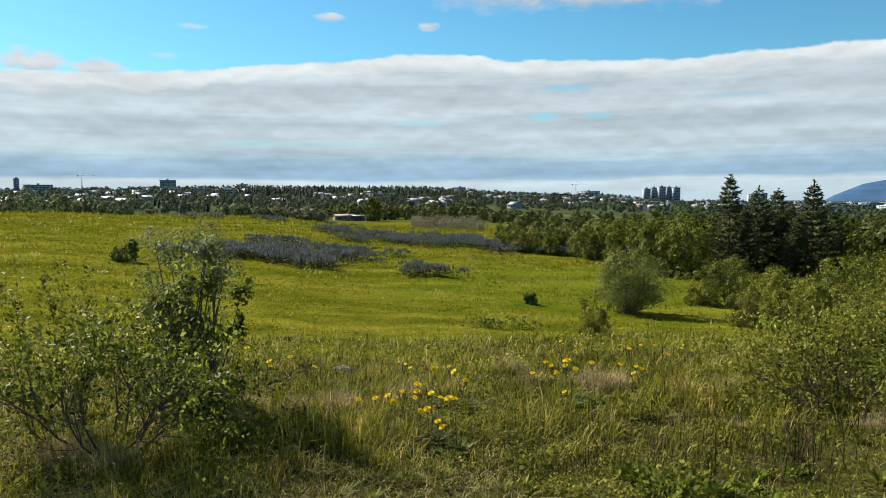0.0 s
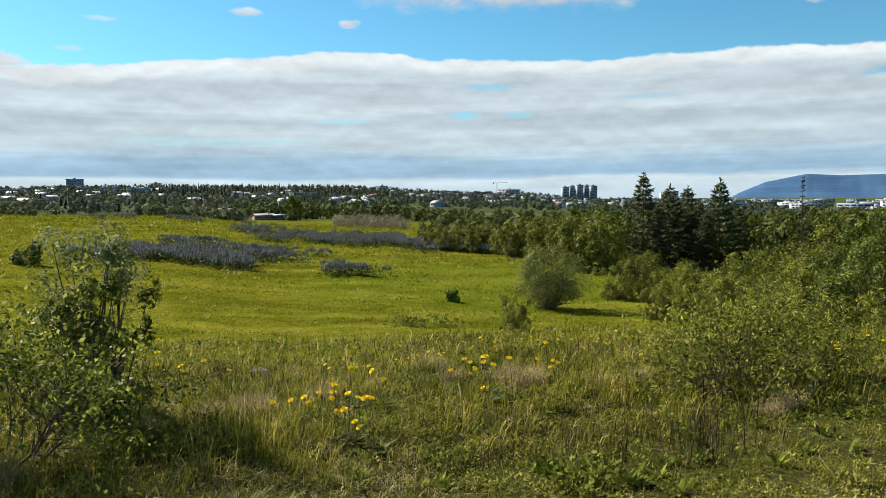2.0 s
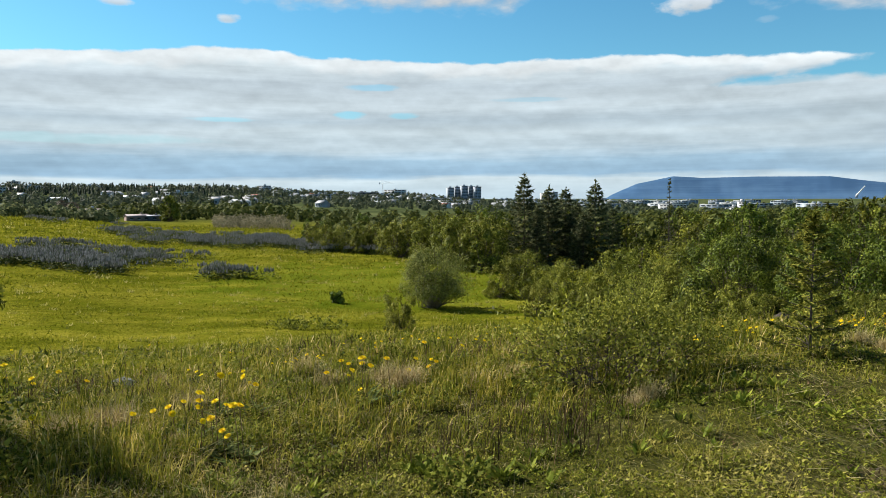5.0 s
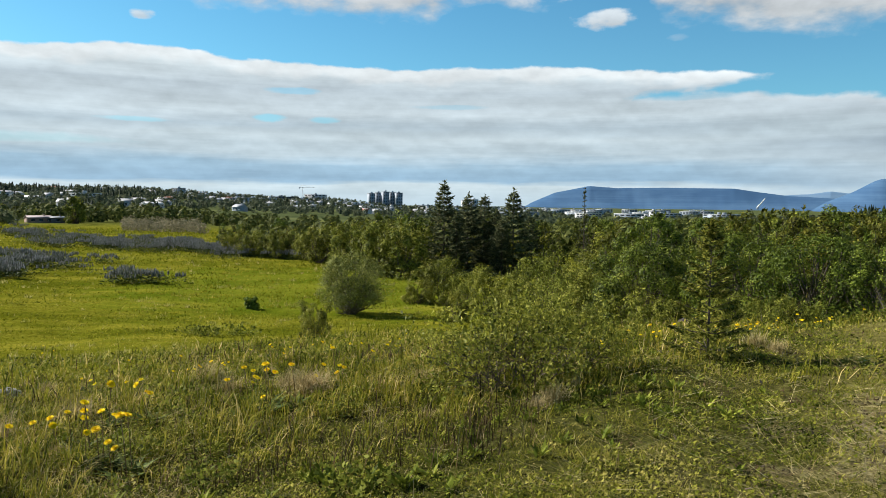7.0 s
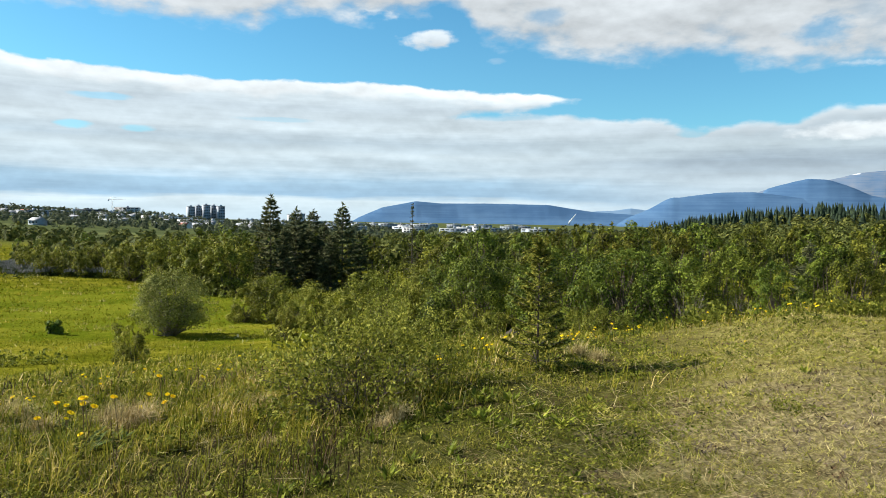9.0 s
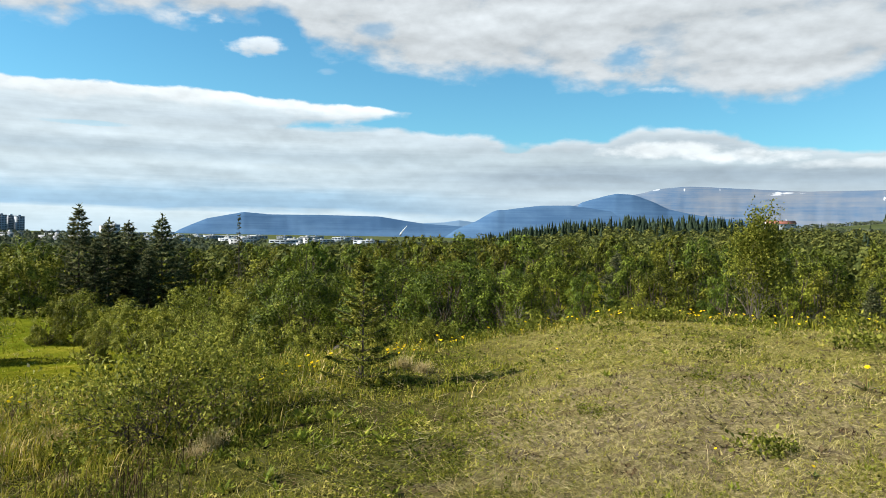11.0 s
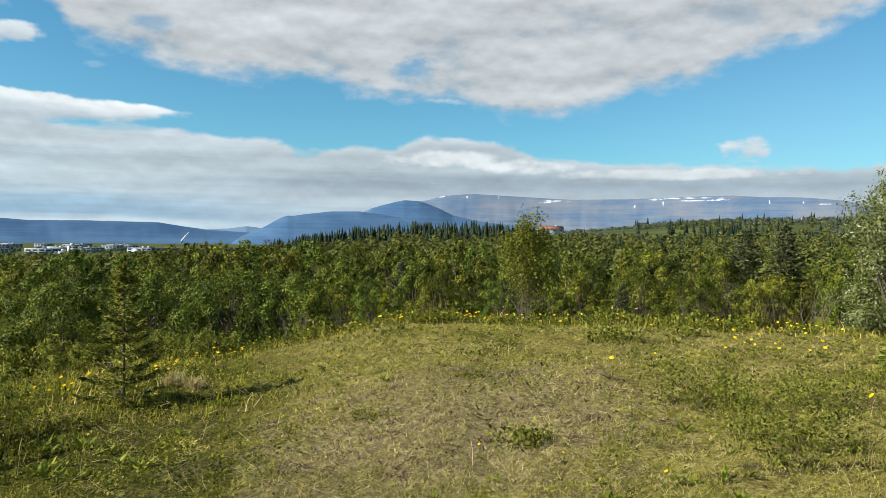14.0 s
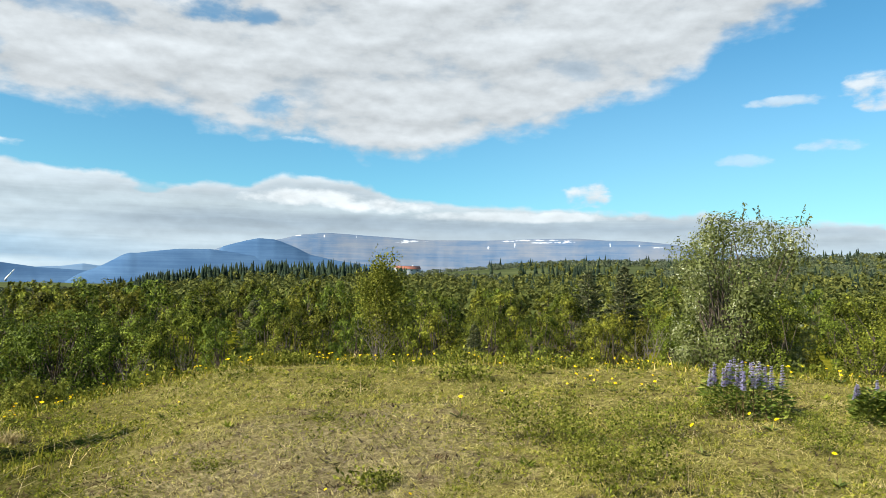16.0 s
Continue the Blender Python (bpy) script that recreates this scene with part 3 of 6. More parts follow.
def land(x, y):
    """The height of the ground, for arrays of places."""
    x, y = np.asarray(x, float), np.asarray(y, float)
    r, b = np.hypot(x, y), np.degrees(np.arctan2(x, y))
    z = sum(rough_height(b, r * s) for s in (0.9, 0.96, 1.04, 1.1)) / 4
    swell = np.sin(x * 0.9 + 1.3 * np.sin(y * 0.53)) * np.sin(y * 0.8 + np.sin(x * 0.71))
    lumps = np.sin(x * 3.1 + 2 * np.sin(y * 1.7)) * np.sin(y * 3.7 + 1.5 * np.sin(x * 2.3))
    near = np.clip((r - 1) / 4, 0, 1) * np.clip(60 / np.maximum(r, 1), 0, 1)
    return z + near * (0.05 * swell + 0.02 * lumps)


def spot(b, r):
    """The place on the ground at a bearing and a distance."""
    x, y = r * math.sin(radians(b)), r * math.cos(radians(b))
    return x, y, float(land(x, y))


def scatter(rng, n, b0, b1, r0, r1, power=1.0):
    """Random places in a sector; power 0.5 spreads them evenly over the area."""
    b = np.radians(rng.uniform(b0, b1, n))
    r = r0 + (r1 - r0) * rng.random(n) ** power if power != 0.5 else np.sqrt(r0 ** 2 + (r1 ** 2 - r0 ** 2) * rng.random(n))
    return r * np.sin(b), r * np.cos(b)


def build_ground():
    ring = np.concatenate([np.arange(-180, -50, 5.0), np.arange(-50, 125, 0.6), np.arange(125, 180, 5.0)])
    rad = np.concatenate([[0.25], np.geomspace(0.8, 4900, 210)])
    bb, rr = np.meshgrid(np.radians(ring), rad)
    x, y = rr * np.sin(bb), rr * np.cos(bb)
    v = np.stack([x, y, land(x, y)], -1).reshape(-1, 3)
    nb, nr = len(ring), len(rad)
    i, j = np.meshgrid(np.arange(nr - 1), np.arange(nb), indexing="ij")
    j2 = (j + 1) % nb
    f = np.stack([i * nb + j, (i + 1) * nb + j, (i + 1) * nb + j2, i * nb + j2], -1).reshape(-1, 4)
    h = Heap().put(v, f)
    centre = h.n
    h.put([(0, 0, float(land(0, 0)))], np.stack([np.arange(nb) - centre, (np.arange(nb) + 1) % nb - centre, 0 * np.arange(nb)], 1))
    ob = part("ground", h, TURF, smooth=True)
    tagged(ob, "rolling turf of a grassy knoll, meadow and valley", "ground", kind="structure")


build_ground()

# ---- mountains ----


def mountain_material(name, rock, lit, snow):
    """Rock in beds and gullies, with haze put into its colours; snow: patches as bearing, height in degrees, and half
    their width and height.
    """
    m, g, out = material(name)
    p = g.add("ShaderNodeBsdfPrincipled")
    where = g.add("ShaderNodeNewGeometry").outputs["Position"]
    sep = g.add("ShaderNodeSeparateXYZ")
    g.link(where, sep.inputs[0])
    x, y, z = sep.outputs
    bearing = g.math("MULTIPLY", g.math("ARCTAN2", x, y), 57.29578)
    high = g.math("DIVIDE", z, 80.3)
    warp = g.math("MULTIPLY", g.math("SUBTRACT", g.noise(g.vec(bearing, high), 0.7, 5.0, 0.6), 0.5), 2.4)
    blotch = g.noise(g.vec(g.math("MULTIPLY", bearing, 0.22), g.math("MULTIPLY", high, 0.9), 2.0), 1.0, 6.0, 0.6)
    gully = g.noise(g.vec(g.math("ADD", g.math("MULTIPLY", bearing, 2.2), warp), g.math("MULTIPLY", high, 0.5), 5.0), 1.0, 5.0, 0.6)
    beds = g.noise(g.vec(g.math("MULTIPLY", bearing, 0.12), g.math("MULTIPLY", high, 7.0), 9.0), 1.0, 4.0, 0.6)
    rag = g.noise(g.vec(g.math("MULTIPLY", bearing, 1.7), g.math("MULTIPLY", high, 5.0), 3.0), 1.0, 4.0, 0.6)
    f = g.math("ADD", g.math("MULTIPLY", blotch, 0.6), g.math("ADD", g.math("MULTIPLY", gully, 0.1), g.math("MULTIPLY", beds, 0.3)))
    # noise mixes shaded and sunlit slope tones straight into the base colour
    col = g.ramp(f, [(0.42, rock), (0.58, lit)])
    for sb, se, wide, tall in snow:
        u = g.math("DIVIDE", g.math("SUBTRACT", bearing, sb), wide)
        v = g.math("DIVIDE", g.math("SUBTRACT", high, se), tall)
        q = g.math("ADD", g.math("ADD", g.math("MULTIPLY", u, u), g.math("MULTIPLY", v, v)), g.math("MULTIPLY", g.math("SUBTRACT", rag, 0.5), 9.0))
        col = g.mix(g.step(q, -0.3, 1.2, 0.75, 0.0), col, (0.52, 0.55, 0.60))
    g.link(col, p.inputs["Base Color"])
    p.inputs["Roughness"].default_value = 1.0
    p.inputs["Specular IOR Level"].default_value = 0.0
    g.link(p.outputs[0], out.inputs[0])
    return m


def mountain(label, knots, dist, depth, mat, seed, rugged):
    """A range: its skyline by bearing and height in degrees, a cliff above long screes."""
    rng = np.random.default_rng(seed)
    kb, ke = zip(*knots)
    b = np.linspace(kb[0], kb[-1], 420)
    e = np.interp(b, kb, ke)
    e = np.convolve(np.pad(e, 2, mode="edge"), np.ones(5) / 5, "valid") 
    crag = 0.4 * np.convolve(rng.normal(0, 1, 424), np.ones(5) / 5, "valid")
    steps = 26
    tones = [(q, rng.uniform(0, 6.28), rng.uniform(0.5, 1.3)) for q in (0.7, 1.13, 1.9, 2.7, 3.7, 5.1, 6.4, 8.3)]
    v = []
    z_top = dist * np.tan(np.radians(e)) + 1.6
    for k in range(steps):
        t = k / (steps - 1)
        gul = sum(np.sin(b * q + ph + w * math.sin(5 * t + ph)) / (1 + 0.5 * q) for q, ph, w in tones)
        z = -45 + (z_top + 45) * (0.62 * t ** 1.2 + 0.38 * np.clip((t - 0.55) / 0.45, 0, 1)) + crag * (t > 0.99)
        r = dist - depth * (1 - t) + rugged * gul * (1 - t) * t * 3
        v.append(np.stack([r * np.sin(np.radians(b)), r * np.cos(np.radians(b)), z + 0 * r], -1))
    back = [np.stack([(dist + d) * np.sin(np.radians(b)), (dist + d) * np.cos(np.radians(b)), (z_top - 4 if d < 500 else -45) + 0 * b], -1) for d in (150, 600)]
    v = np.array(v + back)
    n = len(b)
    i, j = np.meshgrid(np.arange(steps + 1), np.arange(n - 1), indexing="ij")
    f = np.stack([i * n + j, i * n + j + 1, (i + 1) * n + j + 1, (i + 1) * n + j], -1).reshape(-1, 4)
    ob = part("mountain", Heap().put(v, f), mat, smooth=True)
    tagged(ob, label, "mountain", kind="structure")


SNOW = ((64.7, 3.45, 0.3, 0.06), (66.9, 3.42, 0.05, 0.26), (69.4, 3.35, 0.04, 0.15), (73.9, 3.17, 0.8, 0.08), (73.2, 3.02, 0.5, 0.05), (79.9, 2.75, 0.07, 0.2), (81.4, 3.25, 0.6, 0.05), (83.6, 3.36, 2.3, 0.05), (84.6, 3.15, 1.4, 0.05), (86.0, 3.2, 0.6, 0.08), (82.0, 2.9, 0.05, 0.22), (89.4, 3.0, 0.05, 0.2), (91.6, 2.85, 0.05, 0.16), (93.0, 2.8, 0.4, 0.05))
# the blues and blue-greys are distance haze painted into the rock
HAZE_BLUE_ROCK = mountain_material("haze_blue_rock", (0.046, 0.097, 0.182), (0.068, 0.130, 0.224), ())
PALE_HAZE_ROCK = mountain_material("pale_haze_rock", (0.12, 0.20, 0.30), (0.14, 0.22, 0.32), ())
HAZE_GREY_ROCK = mountain_material("haze_grey_rock", (0.072, 0.122, 0.20), (0.145, 0.168, 0.205), SNOW)
mountain("long flat-topped blue mountain across the bay", [(27.6, -0.6), (28.4, -0.1), (30.2, 0.7), (32.9, 1.25), (35, 1.1), (38.5, 1.15), (43.4, 1.1), (45, 0.85), (46.9, 0.6), (49.4, 0.45), (52, 0.3), (54, -0.6)], 4700, 500, HAZE_BLUE_ROCK, 3, 4)
mountain("faint pale blue ridge far behind the bay", [(44.5, 0.2), (46.9, 0.64), (48.4, 0.72), (49.7, 0.92), (50.7, 0.8), (53, 0.7), (56, 0.2)], 4860, 200, PALE_HAZE_ROCK, 4, 2)
mountain("blue shaded foothill below the high plateau", [(48.6, -0.4), (49.4, 0.15), (51.0, 0.85), (52.3, 1.62), (52.75, 1.78), (53.3, 1.78), (54.1, 1.91), (56.1, 2.16), (58.4, 2.2), (60.0, 2.0), (62.5, 1.6), (66, 1.1), (70, 0.5), (74, -0.2)], 4200, 400, HAZE_BLUE_ROCK, 5, 0.6)
# this shoulder's dark blue also stands in for cloud shadow on the plateau
mountain("rocky shoulder before the high plateau, coloured dark blue as cloud shadow", [(57.2, -0.3), (58.4, 1.4), (59.2, 2.42), (60.2, 2.72), (61.2, 2.99), (61.9, 3.14), (63.1, 3.07), (63.8, 2.85), (64.7, 2.5), (65.8, 1.95), (68, 1.5), (72, 1.0), (80, 0.2), (84, -0.5)], 4320, 500, HAZE_BLUE_ROCK, 6, 1.2)
mountain("grey basalt plateau mountain with patches of snow", [(55.5, 0.5), (57.5, 1.6), (59, 2.35), (61, 2.7), (63.7, 3.14), (65, 3.5), (67.2, 3.69), (72.3, 3.42), (75, 3.25), (80.2, 3.3), (84, 3.45), (86.8, 3.5), (89, 3.35), (91.5, 3.3), (94.4, 3.0), (96.0, 2.5), (99, 2.3), (104, 2.0), (112, 1.5), (125, 0.5)], 4600, 700, HAZE_GREY_ROCK, 8, 5)

# ---- trees and shrubs ----


def limb(rng, segs, tips, p, d, length, rad, depth, kids, bias, wig, angle, start=0.3):
    n = 5 if depth > 1 else 3
    for k in range(n):
        d = unit(d + rng.normal(0, wig, 3) + np.array([0, 0, bias]))
        q = p + d * length / n
        r1 = rad * (1 - 0.75 * (k + 1) / n)
        r0 = rad * (1 - 0.75 * k / n)
        segs.append((p, q, r0, r1))
        if depth == 0 or (depth == 1 and k > 0):
            tips.append((p, q))
        if depth > 0 and (k + 1) / n > start:
            for _ in range(kids):
                a = rng.uniform(0, 2 * np.pi)
                o = unit(np.cross(d, [np.cos(a), np.sin(a), 0.3]))
                way = unit(d * math.cos(angle) + o * math.sin(angle))
                limb(rng, segs, tips, q, way, length * rng.uniform(0.42, 0.62) * (1.1 - 0.5 * k / n), r1 * 0.6, depth - 1, kids, bias, wig, angle)
        p = q
    tips.append((p, p + d * 0.05 * length))


def leafy(rng, tips, count, size, jitter, aspect=0.6, fold=0.15, ends=1.0):
    """A crown of single leaves about the twigs."""
    a = np.array([t[0] for t in tips])
    c = np.array([t[1] for t in tips])
    k = rng.integers(0, len(a), count)
    base = a[k] + (c[k] - a[k]) * rng.random((count, 1)) ** ends + rng.normal(0, jitter, (count, 3))
    way = unit(unit(c[k] - a[k]) * 0.7 + rng.normal(0, 0.7, (count, 3)))
    face = unit(rng.normal(0, 0.8, (count, 3)) + [0, 0, 0.8])
    size = size * rng.uniform(0.6, 1.25, count)
    h = Heap()
    leaves(h, base, way, face, size, size * aspect, fold)
    return h


def broadleaf(name, label, category, seed, height, stems, lean, count, size, leaf, bark, jitter, depth=3, kids=2, spread=0.85, thick=0.011, bias=0.03, wig=0.12, start=0.3, aspect=0.6, group="", foot=0.12, fine=0.0022, ends=1.0):
    """A tree or shrub of one or several stems, with a crown of leaves."""
    rng = np.random.default_rng(seed)
    segs, tips, firsts = [], [], []
    for s in range(stems):
        firsts.append(len(segs))
        a = 2 * np.pi * (s + rng.random() * 0.6) / stems
        tilt = lean * rng.uniform(0.4, 1.1)
        d = np.array([math.cos(a) * tilt, math.sin(a) * tilt, 1.0])
        off = np.array([math.cos(a), math.sin(a), 0]) * foot * (stems > 1) * rng.uniform(0.3, 1)
        limb(rng, segs, tips, off + [0, 0, -0.05], unit(d), height * rng.uniform(0.75, 1.0) * 0.86, height * thick, depth, kids, bias, wig, spread, start)
    ob = thing(name, label, category, group)
    for s, first in enumerate(firsts):
        own = segs[first:(firsts + [len(segs)])[s + 1]]
        h = Heap()
        tubes(h, [q for q in own if q[2] > (0.5 * height * thick if height < 0.6 else min(fine, height * thick * 0.3))], 4)
        part("trunk" if category == "tree" else "stem", h, bark, ob)
    part("crown", leafy(rng, tips, count, size, jitter, aspect, 0.15, ends), leaf, ob)
    return ob


def spruce(name, label, seed, height, width, count, needle, whorl, tilt=-0.3, trunk=0.014, group="", size=0.16, power=0.9, low=0.03):
    """A conifer: a leader, whorls of boughs that sag and rise again at their tips, and sprays of needles along their side twigs."""
    rng = np.random.default_rng(seed)
    segs = [(np.array([0, 0, -0.05]), np.array([0.0, 0, height * 0.97]), height * trunk, 0.003)]
    base, way = [], []
    z = height * low
    while z < height * 0.96:
        t = z / height
        reach = width / 2 * (1 - t) ** power * rng.uniform(0.78, 1.12) + 0.02 * height * (1 - t)
        n = int(rng.integers(5, 8))
        turn = rng.uniform(0, 6.28)
        for k in range(n):
            a = turn + 2 * np.pi * k / n + rng.normal(0, 0.2)
            far = reach * rng.uniform(0.7, 1.12)
            slope = tilt * (1 - t) + 0.6 * t
            p = np.array([0, 0, z + rng.normal(0, whorl * 0.12)])
            out = np.array([math.cos(a), math.sin(a), 0.0])
            q1 = p + (out + [0, 0, slope]) * far * 0.6
            q2 = q1 + (out + [0, 0, slope * 0.3 + 0.28]) * far * 0.42
            segs += [(p, q1, 0.008 * far + 0.004, 0.005 * far + 0.002), (q1, q2, 0.005 * far + 0.002, 0.002)]
            m = max(8, int(count * far))
            f = 0.12 + 0.88 * rng.random(m) ** 0.8
            pos = np.where(f[:, None] < 0.6, p + (q1 - p) * (f / 0.6)[:, None], q1 + (q2 - q1) * ((f - 0.6) / 0.4)[:, None])
            side = np.array([-math.sin(a), math.cos(a), 0.0])
            twig = rng.uniform(-1, 1, m) * 0.34 * far * (1.05 - f)
            pos = pos + side * twig[:, None] + out * (np.abs(twig) * 0.5)[:, None] + [0, 0, -1] * (np.abs(twig) * 0.35)[:, None]
            base.append(pos)
            way.append(unit(out * 0.8 + side * (np.sign(twig) * 0.6)[:, None] + rng.normal(0, 0.32, (m, 3)) + [0, 0, -0.05]))
        z += whorl * rng.uniform(0.8, 1.2) * (1.1 - 0.5 * t)
    m = int(count * 0.6)
    zz = height * (0.85 + 0.15 * rng.random(m))
    base.append(np.stack([0 * zz, 0 * zz, zz], 1))
    way.append(unit(rng.normal(0, 0.4, (m, 3)) + [0, 0, 0.7]))
    base, way = np.concatenate(base), np.concatenate(way)
    ob = thing(name, label, "tree", group)
    h = Heap()
    tubes(h, segs, 5)
    part("trunk", h, BARK, ob)
    h = Heap()
    n = len(base)
    s = size * rng.uniform(0.6, 1.2, n)
    leaves(h, base, way, unit(rng.normal(0, 0.5, (n, 3)) + [0, 0, 0.9]), s, s * 0.36, -0.1)
    part("crown", h, needle, ob)
    return ob


def plant(ob, b, r, turn=0.0, scale=1.0, sink=0.0):
    x, y, z = spot(b, r)
    ob.matrix_basis = pose(x, y, z - sink, 0, 0, turn) @ Matrix.Scale(scale, 4)
    return ob


def stand(ob, b, r, turn=0.0, scale=1.0, sink=0.0):
    x, y, z = spot(b, r)
    made = copy_thing(ob, pose(x, y, z - sink, 0, 0, turn))
    made.scale = (scale, scale, scale)
    return made


def bushy(name, label, category, seed, height, width, base, lobes, count, size, leaf, bark, stems=4, shoots=14, group="", aspect=0.62, squash=1.0, plain_leaf=False, round_top=False, clump=0.115):
    """A dense tree or shrub: crooked stems, and a crown of many overlapping clumps of leaves with shoots that stand out."""
    rng = np.random.default_rng(seed)
    segs, hubs = [], []
    for k in range(lobes):
        t = ((k + rng.random()) / lobes) ** 1.35
        z = height * (base + (0.93 - base) * t)
        if round_top:
            wide = width / 2 * math.sqrt(max(0.0, 1 - (1.5 * t - 0.55) ** 2 / 0.95))
        else:
            wide = width / 2 * (math.sin(math.pi * min(1.0, 0.22 + 0.78 * (1 - t) ** 0.75)) ** 0.6 if t > 0.35 else 0.92 + 0.08 * t / 0.35)
        a = rng.uniform(0, 2 * np.pi)
        q = wide * (0.86 * math.sqrt(rng.uniform(0.25, 1.0)) if round_top else rng.uniform(0.35, 0.82))
        hubs.append((np.array([math.cos(a) * q, math.sin(a) * q * squash, z]), width * clump * rng.uniform(0.65, 1.4)))
    for s in range(stems):
        a = 2 * np.pi * (s + rng.random()) / stems
        p = np.array([math.cos(a), math.sin(a), 0]) * width * 0.05
        p[2] = -0.05
        rad = height * 0.011 * rng.uniform(0.7, 1.1)
        for c, _ in hubs[s::stems]:
            mid = p * 0.5 + c * 0.5 + rng.normal(0, 0.05 * width, 3) - [0, 0, 0.05 * height]
            segs += [(p, mid, rad, rad * 0.6), (mid, c, rad * 0.6, rad * 0.2)]
    per = count // lobes
    base_p, way, face = [], [], []
    for c, rad in hubs:
        d = unit(rng.normal(0, 1, (per, 3)) + unit(c * [1, 1, 0.3])[None] * 0.35 + [0, 0, 0.25])
        dist = rad * (0.55 + 0.6 * rng.random((per, 1)) ** 0.7)
        base_p.append(c + d * dist * [1, 1, 0.95])
        w = rng.normal(0, 1, (per, 3)) + [0, 0, -0.3]
        w -= d * (w * d).sum(1, keepdims=True) * 0.85
        way.append(unit(w))
        face.append(unit(d + rng.normal(0, 0.32, (per, 3)) + [0, 0, 0.35]))
    for _ in range(shoots):
        c, rad = hubs[int(rng.integers(lobes // 3, lobes))]
        a = rng.uniform(0, 2 * np.pi)
        p = c + np.array([math.cos(a), math.sin(a), 0.9]) * rad * 0.6
        d = unit(np.array([math.cos(a) * 0.35, math.sin(a) * 0.35, 1.0]) + rng.normal(0, 0.15, 3))
        L = height * rng.uniform(0.07, 0.16)
        m = 26
        f = rng.random((m, 1))
        base_p.append(p + d * L * f)
        way.append(unit(d * 0.5 + rng.normal(0, 0.6, (m, 3))))
        face.append(unit(rng.normal(0, 0.6, (m, 3)) + [0, 0, 1]))
    base_p, way, face = np.concatenate(base_p), np.concatenate(way), np.concatenate(face)
    base_p[:, 2] = np.maximum(base_p[:, 2], 0.01)
    ob = thing(name, label, category, group)
    h = Heap()
    tubes(h, segs, 4)
    part("trunk", h, bark, ob)
    h = Heap()
    n = len(base_p)
    s = size * rng.uniform(0.6, 1.25, n)
    if plain_leaf:
        shards(h, base_p, way, face, s, s * aspect * 1.1)
    else:
        leaves(h, base_p, way, face, s, s * aspect, 0.12)
    part("crown", h, leaf, ob)
    return ob


def rise(b, r, top):
    """How tall a thing must be at a place for its top to stand at an angle over the eye's level."""
    return 1.55 + r * math.tan(radians(top)) - spot(b, r)[2]


def tallest(ob):
    """How high a model stands, but for its last few shoots."""
    z = []
    for o in ob.children:
        if o.name.startswith("crown"):
            co = np.empty(3 * len(o.data.vertices), dtype=np.float32)
            o.data.vertices.foreach_get("co", co)
            z.append(float(np.quantile(co[2::3], 0.997)))
    return max(z)


class Planter:
    """Sets out a few models again and again."""

    def __init__(self, models, nominal=None):
        self.models, self.used = models, set()
        self.nominals = [nominal or tallest(m) for m in models]

    def set(self, k, b, r, height, turn, sink=0.0):
        k %= len(self.models)
        (stand if k in self.used else plant)(self.models[k], b, r, turn, height / self.nominals[k], sink)
        self.used.add(k)


def plant_tall(ob, b, r, height, turn=0.0):
    plant(ob, b, r, turn, height / tallest(ob))


